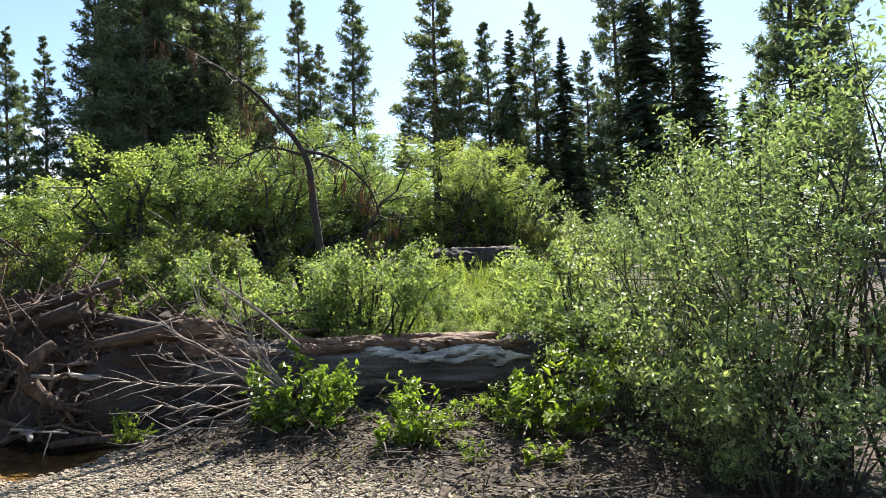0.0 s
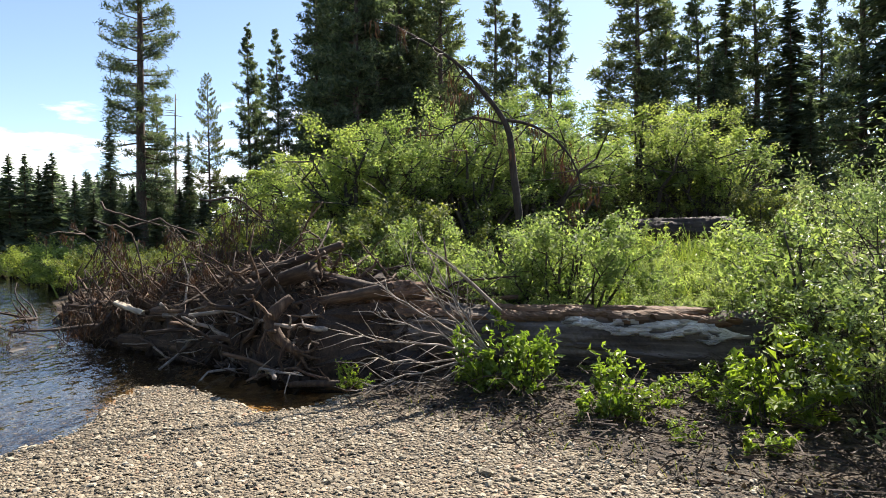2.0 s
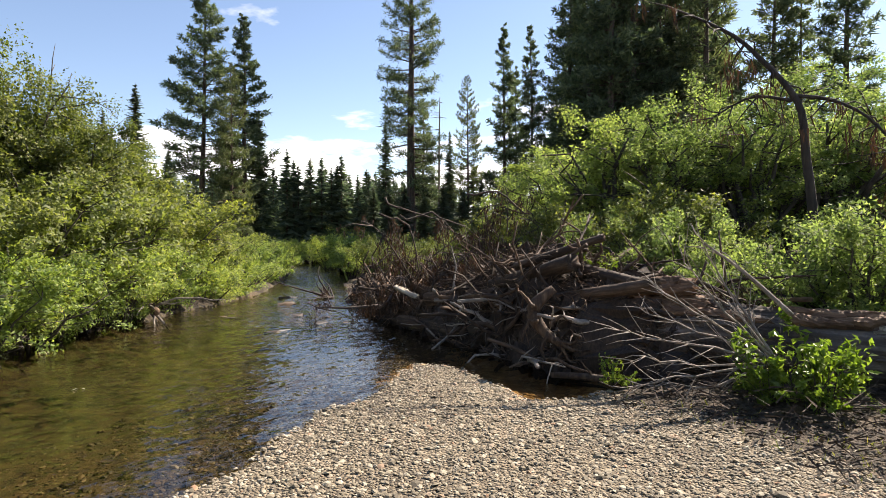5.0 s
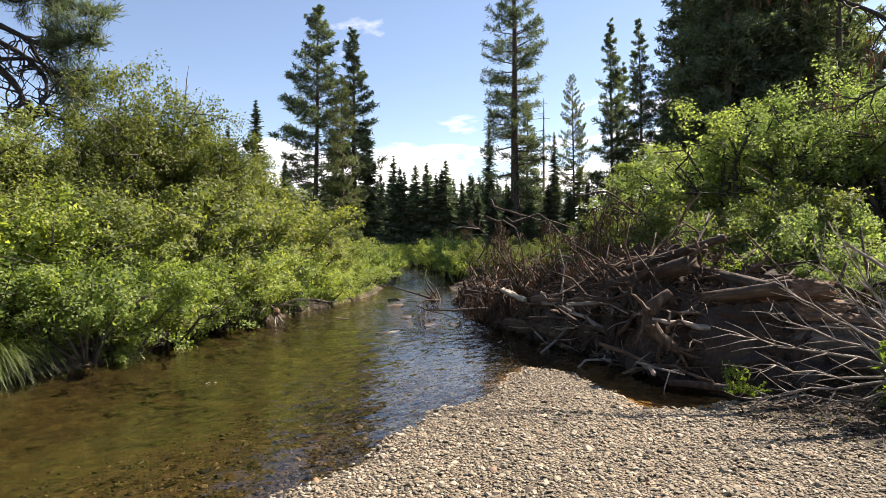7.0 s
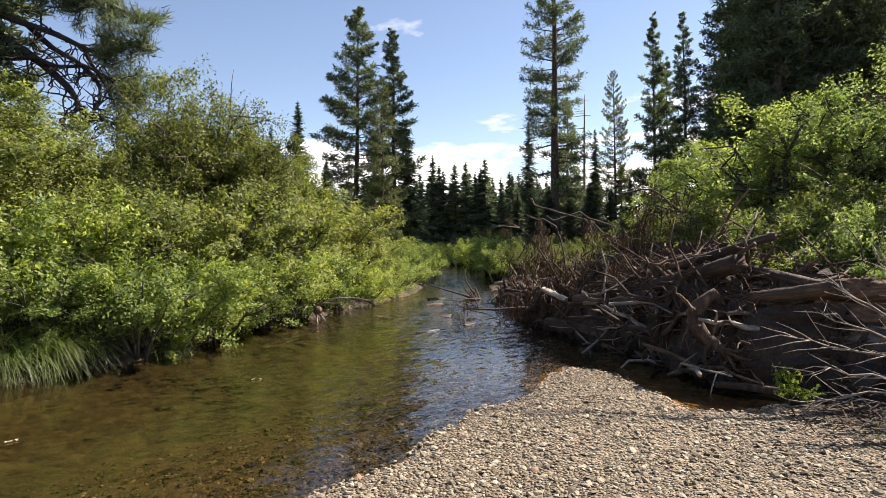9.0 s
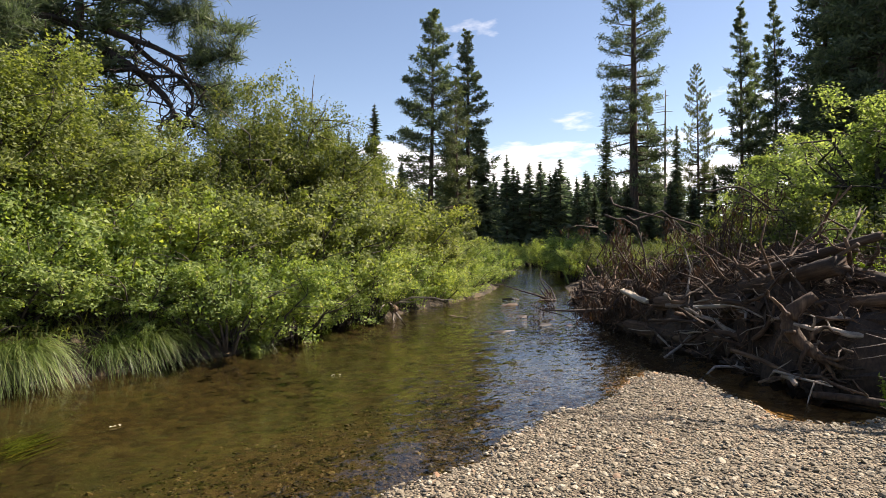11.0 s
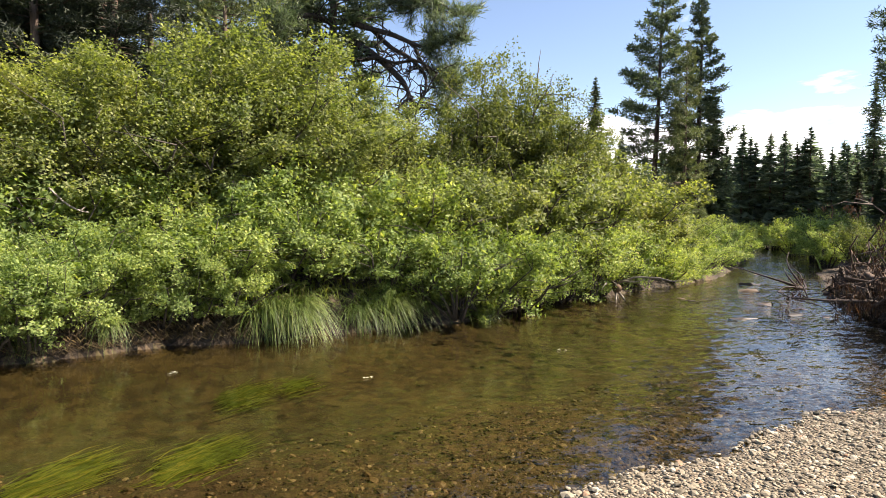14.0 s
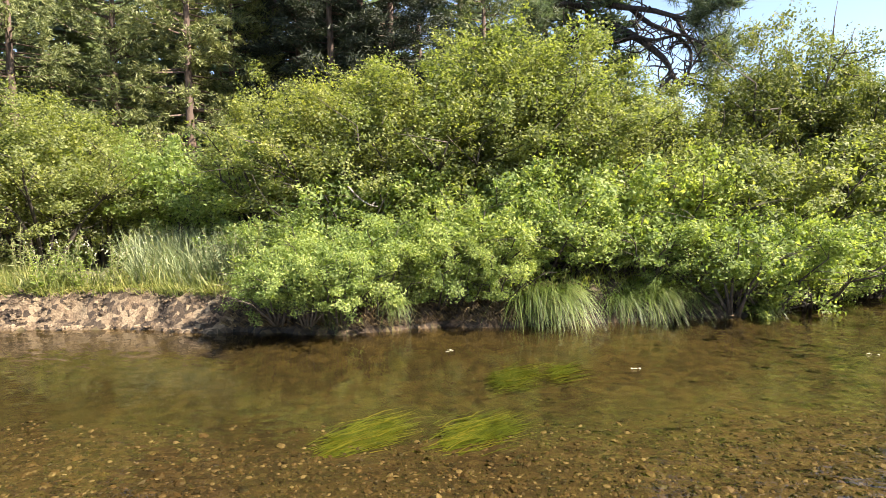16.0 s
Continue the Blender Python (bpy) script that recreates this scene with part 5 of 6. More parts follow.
rng = np.random.default_rng(17)
ns, nc = 150, 40
hv = np.zeros((ns, nc, 3))
for i in range(ns):
    for j in range(nc):
        p, _ = heap_point(i / (ns - 1), -1.15 + 2.3 * j / (nc - 1))
        hv[i, j] = p + rng.normal(0, 0.075, 3) * [1, 1, 1.2] + [0, 0, 0.14 * float(wavy(p[0], p[1], 4.2, 0.3)) * min(1.0, max(0.0, p[2] * 2))]
i = (np.arange(ns - 1)[:, None] * nc + np.arange(nc - 1)[None]).ravel()
jam = tagged(new("log_jam"), "tangled heap of driftwood, roots and broken branches at the water", "debris pile")
part("debris", Geo().add(hv.reshape(-1, 3), np.concatenate([np.stack([i, i + nc, i + nc + 1], -1), np.stack([i, i + nc + 1, i + 1], -1)])), M_HEAP, jam, "dark packed bark and mud")


def stick_mesh(seed, length, radius, forks=2):
    """A crooked broken branch along z, with snapped side shoots."""
    rng = np.random.default_rng(seed)
    geo = Geo()
    line = bent(rng, (0, 0, -length / 2), (0, 0, 1), length, 6, 0.26)
    tube(geo, line, radius * np.array([1.0, 1.02, 0.92, 0.8, 0.66, 0.42]), 6, 0.12, rng)
    for _ in range(forks):
        s = rng.integers(1, 5)
        twig = bent(rng, line[s], rng.normal(0, 1, 3) + [0, 0, 0.7], length * rng.uniform(0.12, 0.4), 4, 0.25)
        tube(geo, twig, radius * np.array([0.5, 0.42, 0.3, 0.16]), 5)
    return geo.mesh("stick", M_DRIFT, True)


STICKS = [stick_mesh(200 + k, L, R, F) for k, (L, R, F) in enumerate(((1.0, 0.013, 3), (1.3, 0.018, 4), (0.7, 0.014, 2), (1.6, 0.022, 4), (0.9, 0.036, 3), (0.6, 0.030, 2), (1.9, 0.026, 5), (0.5, 0.026, 3), (0.9, 0.010, 5), (1.4, 0.012, 6)))]
PALE = []
for me in STICKS:
    PALE.append(me.copy())
    PALE[-1].materials[0] = M_TWIG
for k in range(300):
    s = rng.uniform(0.02, 0.99) if k % 3 else rng.uniform(0.25, 0.66)
    c = rng.uniform(-0.5, 0.8) if k % 3 else rng.uniform(0.75, 1.05)
    p, d = heap_point(s, c)
    ob = new("stick", (PALE if k % 9 == 0 else STICKS)[rng.integers(len(STICKS))])
    ob.parent = jam
    away = np.array([d[1], -d[0], 0]) * (1 if -d[0] < 0 else -1)
    way = Vector(d * rng.choice([-1, 1]) + away * rng.normal(0.0, 0.7) + np.array([0, 0, 1]) * rng.normal(0.08, 0.3))
    ob.matrix_basis = Matrix.Translation(Vector(p + [0, 0, rng.uniform(-0.02, 0.16)])) @ way.to_track_quat("Z", "Y").to_matrix().to_4x4() @ Matrix.Rotation(rng.uniform(0, 6.28), 4, "Z")
BIG = [log_mesh("drift_log", 300 + k, L, R, 40, 14) for k, (L, R) in enumerate(((1.9, 0.08), (2.4, 0.11), (1.4, 0.07), (2.0, 0.14)))]
for k, (s, c, turn, lift) in enumerate(((0.34, 0.35, 8, 0.02), (0.44, 0.7, -14, 0.0), (0.52, 0.2, 12, 0.05), (0.60, 0.75, -6, 0.0), (0.28, 0.6, -10, -0.04), (0.70, 0.6, 10, 0.02), (0.80, 0.4, -8, 0.02), (0.66, 0.95, 0, 0.0), (0.9, 0.5, 6, 0.05))):
    p, d = heap_point(s, c)
    ob = new("drift_log", BIG[k % len(BIG)])
    ob.data.materials[0] = M_DRIFT
    ob.parent = jam
    d = Vector((d[0], d[1], math.sin(radians(turn))))
    ob.matrix_basis = Matrix.Translation(Vector(p) + Vector((0, 0, lift)) - d * 1.2) @ d.to_track_quat("Z", "Y").to_matrix().to_4x4()

sunken = log_mesh("sunken_log", 311, 4.6, 0.26, 70, 24)
sunken.materials[0] = M_DARKWOOD
sk = new("sunken_log", sunken)
sk.parent = jam
sa, sb = at_px(34.8, -0.7, 10.3), at_px(20.0, -1.2, 7.8)
sa[2], sb[2] = 0.26, 0.16
sk.matrix_basis = along_axis(sa, sb)
litter = Geo()
lp, lw = [], []
for _ in range(3000):
    p, d = heap_point(rng.uniform(0.0, 1.0), rng.uniform(-0.4, 1.05))
    lp.append(p + rng.normal(0, 0.05, 3) + [0, 0, 0.03])
    lw.append(d * rng.choice([-1, 1]) + rng.normal(0, 0.4, 3))
tuft_rows(litter, rng, np.array(lp), np.array(lw), 0.3, 3, 0.016, 0.35)
tagged(part("twig_litter", litter, M_DRIFT, jam, "fine broken twigs"), kind="stuff")


def limb_thing(name, label, category, lines, mat, sides=5, foliage=None):
    """A dead tree or branch: one mesh of wood from tapering lines, and what still hangs on it."""
    root = base_empty(name, label, category)
    twigs = Geo()
    for line, r0, r1 in lines:
        wood = Geo() if r0 > 0.0125 else twigs
        tube(wood, line, np.linspace(r0, r1, len(line)), sides)
        if r0 > 0.0125:
            part("limb", wood, mat, root, smooth=True)
    if twigs.n:
        tagged(part("twig_spray", twigs, mat, root, smooth=True), kind="stuff")
    if foliage is not None:
        part("dead_foliage", foliage, M_DEADLEAF, root, "hanging rust-brown dead needles")
    return root


def curve(*pts, n=9):
    """A smooth line through a few places."""
    pts = np.array(pts, float)
    t = np.linspace(0, len(pts) - 1, n)
    out = []
    for q in t:
        k = min(int(q), len(pts) - 2)
        p0, p1, p2, p3 = pts[max(k - 1, 0)], pts[k], pts[k + 1], pts[min(k + 2, len(pts) - 1)]
        f = q - k
        out.append(0.5 * (2 * p1 + (p2 - p0) * f + (2 * p0 - 5 * p1 + 4 * p2 - p3) * f ** 2 + (3 * p1 - p0 - 3 * p2 + p3) * f ** 3))
    return np.array(out)


def hang(geo, rng, pts, length, n=26, spread=0.10):
    """Dead needles hanging in tassels below the given places."""
    for p in pts:
        tuft_rows(geo, rng, p + np.array([[0, 0, -0.05], [0, 0, -length * 0.4]]) + rng.normal(0, spread * 0.4, (2, 3)), np.tile([0, 0, -1.0], (2, 1)), length, n // 2, 0.022, 0.25)


# a leaning pale-barked log, an upturned root and a block of orange rotten wood on the heap
rest = log_mesh("leaning_log", 321, 1.3, 0.06, 40, 14)
rest.materials[0] = M_DRIFT
ob = new("leaning_log", rest)
ob.parent = jam
ob.matrix_basis = along_axis(at_px(28.4, -2.6, 8.7), at_px(21.6, -0.3, 8.5))
stump = Geo()
tube(stump, curve(at_px(24.8, -4.6, 7.5), at_px(26.6, -6.4, 7.45), at_px(26.0, -8.2, 7.4), at_px(24.0, -9.8, 7.3), n=12), np.array([0.055, 0.06, 0.075, 0.085, 0.09, 0.09, 0.08, 0.075, 0.07, 0.06, 0.05, 0.035]), 9, 0.12, rng)
part("upturned_root", stump, M_DRIFT, jam, "brown crooked upturned root", True)
for ends in (((24.6, -9.2), (23.2, -9.6), (22.4, -8.8)), ((24.4, -9.4), (23.6, -10.8), (22.8, -11.4)), ((26.2, -7.6), (27.2, -7.8), (27.8, -9.6)), ((25.4, -8.6), (25.8, -10.4), (25.6, -12.2)), ((26.5, -6.2), (27.8, -5.2), (28.2, -4.2)), ((24.2, -9.6), (22.6, -10.2), (21.6, -10.0)), ((25.0, -8.0), (24.0, -7.2), (23.0, -7.6))):
    one = Geo()
    tube(one, curve(*[at_px(a, e, 7.3) for a, e in ends], n=8) + rng.normal(0, 0.012, (8, 3)), np.linspace(0.028, 0.008, 8), 5)
    part("root", one, M_DRIFT, jam, smooth=True)
for y0, e0, y1, e1, r0 in ((18.2, -4.6, 12.6, -4.2, 0.10), (17.4, -5.6, 11.6, -5.8, 0.11), (16.2, -3.9, 13.8, -3.7, 0.06)):
    a0, a1 = at_px(y0, e0, 7.7), at_px(y1, e1, 7.6)
    ob = new("rotten_block", log_mesh("rotten_block", 330 + int(y0), float(np.linalg.norm(a1 - a0)), r0, 50, 22, ledge=0.12))
    ob.data.materials[0] = M_ROT
    ob.parent = jam
    tagged(ob, "block of crumbling orange rotten wood")
    ob.matrix_basis = along_axis(a0, a1)
# bowed dead tree standing over the thicket
foot = at_px(3.8, -4.0, 9.4)
foot[2] = gz(foot[0], foot[1])
main = curve(foot, *[at_px(a, e, 9.4) for a, e in ((4.0, 1.8), (4.5, 6.6), (4.8, 9.9), (5.7, 11.9), (7.6, 14.3), (9.6, 16.4), (12.3, 18.1), (15.1, 19.5))], n=22)
arch = curve(*[at_px(a, e, 9.4) for a, e in ((5.2, 11.3), (3.2, 10.9), (0.9, 9.6), (-0.9, 7.4), (-1.7, 4.4))], n=12)
left = curve(at_px(5.5, 11.0, 9.4), at_px(8.4, 11.6, 9.3), at_px(11.4, 10.2, 9.3), n=8)
lines = [(main, 0.075, 0.014), (arch, 0.03, 0.010), (left, 0.026, 0.008)]
tassel = Geo()
for line in (main[11:], arch[3:], left[3:]):
    for q in line:
        for _ in range(2):
            tw = bent(rng, q, (rng.normal(0, 1), rng.normal(0, 1), rng.uniform(-0.9, 0.5)), rng.uniform(0.25, 0.65), 4, 0.3, 0.2)
            lines.append((tw, 0.012, 0.004))
            if rng.uniform() < 0.3:
                hang(tassel, rng, tw[3:], rng.uniform(0.16, 0.32), 18)
limb_thing("bowed_tree", "dead leaning tree bent into an arch with brown tassels", "tree", lines, M_DARKWOOD, 6, tassel)

# dead crown fallen across the end of the jam
lines, tassel = [], Geo()
for k in range(34):
    yaw, d = rng.uniform(29.4, 38.7), rng.uniform(10.9, 13.0)
    x, y = polar(yaw, d)
    start = np.array([x, y, max(0.1, gz(x, y))])
    line = bent(rng, start, (rng.normal(0.15, 0.6), rng.normal(0, 0.5), rng.uniform(0.3, 1.3)), rng.uniform(1.2, 2.6), 8, 0.25, 0.10)
    line[:, 2] = np.clip(line[:, 2], 0.1, 2.5)
    lines.append((line, rng.uniform(0.022, 0.05), 0.007))
    for q in line[2:]:
        for _ in range(2):
            tw = bent(rng, q, rng.normal(0, 1, 3), rng.uniform(0.3, 0.8), 4, 0.3, 0.15)
            lines.append((tw, 0.012, 0.004))
            if rng.uniform() < 0.75:
                hang(tassel, rng, tw[1:] + rng.normal(0, 0.05, tw[1:].shape), rng.uniform(0.07, 0.17), 16)
for ys in (((41.2, 2.2), (39.0, 1.7), (37.5, -2.4), (37.2, -7.5)), ((39.3, 1.8), (36.0, 2.2), (33.0, 0.6), (31.8, -2.0)), ((33.1, 4.4), (30.0, 4.0), (27.1, 2.4), (25.6, 1.0)), ((40.5, 3.4), (37.8, 2.7), (34.8, 1.1))):
    lines.append((curve(*[at_px(a, e, 11.2) for a, e in ys], n=11) + rng.normal(0, 0.04, (11, 3)), 0.022, 0.007))
limb_thing("fallen_dead_tree", "fallen dead tree with bare crooked branches over the jam", "tree", lines, M_DEADWOOD, 5, tassel)

# grey bare branch lying towards the water, and a straight dead pole
base = at_px(6.2, -10.1, 6.3)
lines = []
for a, e in ((17.5, -10.6), (17.3, -6.3), (18.9, -8.3), (13.5, -2.3), (11.8, -0.9), (17.9, -13.1), (15.1, -12.6), (15.7, -4.3), (10.5, -3.6)):
    tip = at_px(a, e, 6.3 + rng.uniform(-0.35, 0.45))
    mid = base * 0.45 + tip * 0.55 + np.array([0, 0, rng.uniform(-0.12, 0.02)])
    line = curve(base, mid, tip, n=9) + rng.normal(0, 0.012, (9, 3))
    lines.append((line, 0.016, 0.004))
    way = unit(tip - base)
    for q in line[2:]:
        for _ in range(2):
            tw = bent(rng, q, way + rng.normal(0, 0.42, 3), rng.uniform(0.15, 0.5), 4, 0.14)
            lines.append((tw, 0.006, 0.002))
limb_thing("bare_branch", "pale grey leafless branch spread over the debris", "branch", lines, M_TWIG, 4)
lines = [(curve(at_px(11.9, -0.4, 6.5), at_px(8.8, -2.8, 6.5), at_px(5.3, -6.2, 6.6), n=7), 0.010, 0.026)]
for q in lines[0][0][1:4]:
    lines.append((bent(rng, q, (-0.6, -0.2, 0.6), 0.35, 4, 0.2), 0.007, 0.002))
limb_thing("dead_pole", "straight grey dead pole leaning over the heap", "branch", lines, M_TWIG, 5)

# stick lying in the pool, split plank end and a root wad on the far shore
p0, p1 = at_px(25.0, -12.7, 7.0), at_px(18.5, -13.2, 6.6)
p0[2], p1[2] = 0.06, 0.10
limb_thing("pool_stick", "weathered pole lying half in the shallow pool", "branch", [(curve(p0, (p0 + p1) / 2 + [0, 0, 0.02], p1, n=7), 0.032, 0.05), (bent(rng, p0 * 0.4 + p1 * 0.6, (-0.2, -0.2, 0.6), 0.25, 4), 0.014, 0.006)], M_DRIFT, 8)
pa, pb = at_px(39.7, -4.5, 10.9), at_px(38.2, -5.2, 10.6)
plank = tagged(new("split_log", log_mesh("split_log", 9, float(np.linalg.norm(pb - pa)) * 1.4, 0.042, 24, 14, ledge=0.2)), "broken log end of pale fresh wood", "log")
plank.data.materials[0] = M_PALEWOOD
plank.matrix_basis = along_axis(pa, pb)
xr, yr = polar(61.5, 13.9)
lines = [(bent(rng, (xr + 0.6, yr - 0.2, 0.25), (rng.normal(0.6, 0.6), rng.normal(-0.4, 0.5), rng.uniform(-0.05, 0.6)), rng.uniform(0.7, 1.6), 7, 0.25, 0.06), 0.032, 0.008) for _ in range(14)]
wad = base_empty("root_wad", "pale washed-out root wad under the overhanging bushes", "roots")
bole = Geo()
tube(bole, curve((xr - 1.2, yr + 0.3, 0.3), (xr, yr, 0.32), (xr + 1.0, yr - 0.3, 0.22)), np.linspace(0.12, 0.08, 9), 9)
part("bole", bole, M_DRIFT, wad, smooth=True)
for line, r0, r1 in lines:
    one = Geo()
    tube(one, line, np.linspace(r0, r1, len(line)), 6)
    part("root", one, M_TWIG, wad, smooth=True)
xr, yr = polar(45.8, 16.7)
lines = [(bent(rng, (xr, yr, 0.02), (rng.normal(-1, 0.5), rng.normal(0.1, 0.5), rng.uniform(0.0, 0.3)), rng.uniform(0.8, 2.0), 6, 0.2, 0.04), 0.03, 0.008) for _ in range(9)]
limb_thing("snagged_branch", "dark branch snagged in the current", "branch", lines, M_HEAP, 5)

# bare dead snag among the far pines
xs, ys = polar(35.8, 46.7)
hs = 1.6 + 46.7 * math.tan(radians(13.0))
lines = [(curve((xs, ys, 0), (xs, ys, hs * 0.5), (xs + 0.1, ys, hs), n=8), 0.16, 0.03)]
for k in range(26):
    z = hs * rng.uniform(0.35, 0.97)
    a = rng.uniform(0, 6.283)
    lines.append((bent(rng, (xs, ys, z), (math.cos(a), math.sin(a), -0.1), rng.uniform(0.5, 1.3), 4, 0.1), 0.03, 0.01))
limb_thing("dead_snag", "bare grey dead snag among living pines", "tree", lines, M_TWIG, 5)

# gnarled limbs of the old pine on the far bank
lines, tuft_geo = [], Geo()
for thick, ends, *bend in ((0.085, 1, (85.5, 17.5), (83.1, 16.9), (81.2, 16.5), (79.3, 15.8), (77.6, 15.4), (75.7, 16.3), (74.5, 16.8)),
                           (0.12, 0, (84.9, 15.8), (82.8, 14.7), (81.4, 13.7), (80.2, 12.5), (79.6, 11.4), (80.0, 10.6), (80.9, 10.0)),
                           (0.065, 0, (79.6, 11.4), (78.8, 10.4), (77.4, 10.2), (76.1, 9.5)),
                           (0.075, 0, (83.1, 17.0), (81.2, 15.4), (79.6, 14.6), (78.2, 13.2), (78.1, 11.7), (78.9, 10.4)),
                           (0.055, 1, (79.2, 15.9), (78.1, 13.8), (76.5, 13.0), (74.8, 12.5)),
                           (0.07, 0, (86.0, 14.2), (83.8, 14.3), (82.5, 14.5), (80.9, 14.1), (78.9, 14.3), (77.0, 13.3)),
                           (0.075, 1, (87.0, 16.3), (89.7, 14.3), (91.5, 13.9), (93.3, 14.2)),
                           (0.075, 0, (87.0, 15.2), (90.0, 13.6), (91.3, 11.9)),
                           (0.08, 1, (86.5, 17.2), (88.6, 17.7), (90.6, 17.0), (92.4, 17.5)),
                           (0.08, 1, (85.5, 19.5), (82.4, 19.8), (79.6, 18.8), (77.4, 19.4), (75.2, 18.2)),
                           (0.08, 1, (85.5, 22.0), (82.4, 22.6), (79.0, 21.4), (76.4, 21.8))):
    line = curve(*[at_px(a, e, 16.3 - 0.25 * k) for k, (a, e) in enumerate(bend)], n=16)
    lines.append((line, thick, 0.022))
    for k, q in enumerate(line[3:]):
        for _ in range(2):
            tw = bent(rng, q, rng.normal(0, 1, 3) * [1, 1, 0.7] + [0, 0, -0.12], rng.uniform(0.4, 1.1), 7, 0.45)
            lines.append((tw, 0.024, 0.007))
            if ends and k > 5 or bend[0][1] > 19:
                tuft_rows(tuft_geo, rng, np.repeat(tw[1:], 3, 0), np.repeat(unit(tw[1:] - q + [0, 0, 0.2]), 3, 0), 0.24, 11, 0.026, 0.8)
old_pine = [o for o in scene.objects if o.get("label", "").startswith("old pine")][0]
wood, added = Geo(), []
for line, r0, r1 in lines:
    limb = Geo() if r0 > 0.03 else wood
    tube(limb, line, np.linspace(r0, r1, len(line)), 6 if r0 > 0.03 else 4, 0.1, rng)
    if r0 > 0.03:
        added.append(part("gnarled_limb", limb, M_DARKWOOD, old_pine, "bare crooked dark limb", True))
added += [tagged(part("twig_spray", wood, M_DARKWOOD, old_pine, "crooked dark twigs", True), kind="stuff"), part("bough", tuft_geo, M_NEEDLE, old_pine, "green needle tufts at the limb ends")]
for ob in added:
    ob.matrix_parent_inverse = old_pine.matrix_basis.inverted()
# a pale broken stick caught in the alders and a grey stub among the willows
lines = [(curve(at_px(109.2, 2.3, 9.6), at_px(108.1, 1.1, 9.6), at_px(107.1, 0.5, 9.6), at_px(106.5, 0.4, 9.6), n=8), 0.016, 0.010), (curve(at_px(107.1, 0.5, 9.6), at_px(106.7, 0.9, 9.6), n=4), 0.013, 0.006)]
limb_thing("dead_stick", "pale broken dead stick caught in the alder stems", "branch", lines, M_TWIG, 6)
limb_thing("snag_stub", "thin grey dead stub standing among the willows", "branch", [(curve(at_px(87.0, -1.0, 10.2), at_px(87.0, 1.9, 10.2), at_px(87.1, 3.6, 10.2), n=6), 0.03, 0.018)], M_TWIG, 7)

# ---- grasses ----
M_FRINGE = leaf_material("withered_grass", ((0.0, (0.035, 0.022, 0.013)), (0.6, (0.10, 0.068, 0.036)), (1.0, (0.24, 0.18, 0.10))), (1.2, 1.1, 0.7), 0.2, 0.7)
rng = np.random.default_rng(31)


def shore_spots(n, yaw0, yaw1, sd0, sd1, seed, side_far=True):
    r = np.random.default_rng(seed)
    out = []
    while sum(map(len, out)) < n:
        yaw, d = np.radians(r.uniform(yaw0, yaw1, 40000)), r.uniform(7.0, 22, 40000)
        x, y = -d * np.sin(yaw), d * np.cos(yaw)
        z, sd, far = land(x, y)
        ok = (sd > sd0) & (sd < sd1) & (far == side_far) & (wavy(x, y, 2.1, seed) + r.normal(0, 0.25, len(x)) > -0.1)
        out.append(np.column_stack([x[ok], y[ok], z[ok] - 0.02]))
    return np.concatenate(out)[:n]


grass_patch("bank_edge_grass", shore_spots(2600, 112, 147, 0.38, 0.75, 16), 0.26, 0.012, M_GRASS, "pale dry grass hanging over the edge of the cut bank", 16, 0.7, 0.4, (0.7, -0.1))
grass_patch("bank_grass", shore_spots(1600, 71, 118, 0.3, 1.5, 1), 0.34, 0.016, M_GRASS, "green grass fringing the far bank", 1, 0.4, 0.45, (0.3, -0.1))
# roots and withered grass hanging down the face of the earthen bank
grass_patch("bank_fringe", shore_spots(3000, 88, 120, 0.06, 0.60, 14), 0.24, 0.012, M_FRINGE, "withered grass and roots hanging down the bank face", 15, 0.95, 0.35, (1.3, -0.5))
grass_patch("meadow_grass", shore_spots(15000, 109, 147, 0.35, 6.0, 2), 0.36, 0.014, M_GRASS, "dry pale meadow grass above the cut bank", 2, 0.25, 0.3)
grass_patch("blue_meadow_grass", shore_spots(6000, 107, 127, 0.8, 4.0, 3), 0.75, 0.018, M_BLUEGRASS, "tall blue-green grass on the bank", 3, 0.25, 0.28)
spots = np.column_stack([rng.uniform(-0.6, 3.6, 4200), rng.uniform(7.9, 13.0, 4200)])
spots = np.column_stack([spots, land(spots[:, 0], spots[:, 1])[0] - 0.02])
grass_patch("fern_grass", spots, 0.62, 0.026, M_SEDGE, "tall pale green grass and ferns behind the log", 4, 0.3, 0.3)
spots = np.column_stack([rng.uniform(-2.0, 1.8, 520), rng.uniform(3.6, 5.9, 520)])
spots = np.column_stack([spots, land(spots[:, 0], spots[:, 1])[0] - 0.01])
spots = spots[spots[:, 1] > 4.55 - 0.615 * spots[:, 0]]
grass_patch("sparse_grass", spots, 0.09, 0.006, M_GRASS, "sparse short grass at the edge of the gravel", 5, 0.3, 0.5)
yawf = np.radians(np.random.default_rng(6).uniform(44.3, 54.7, 5000))
df = np.random.default_rng(7).uniform(22, 50, 5000)
spots = np.column_stack([-df * np.sin(yawf), df * np.cos(yawf)])
zf, sf, _ = land(spots[:, 0], spots[:, 1])
grass_patch("bend_grass", np.column_stack([spots, zf])[sf > 0.1], 1.1, 0.05, M_SEDGE, "bright tall sedge meadow at the river bend", 8, 0.25, 0.25)


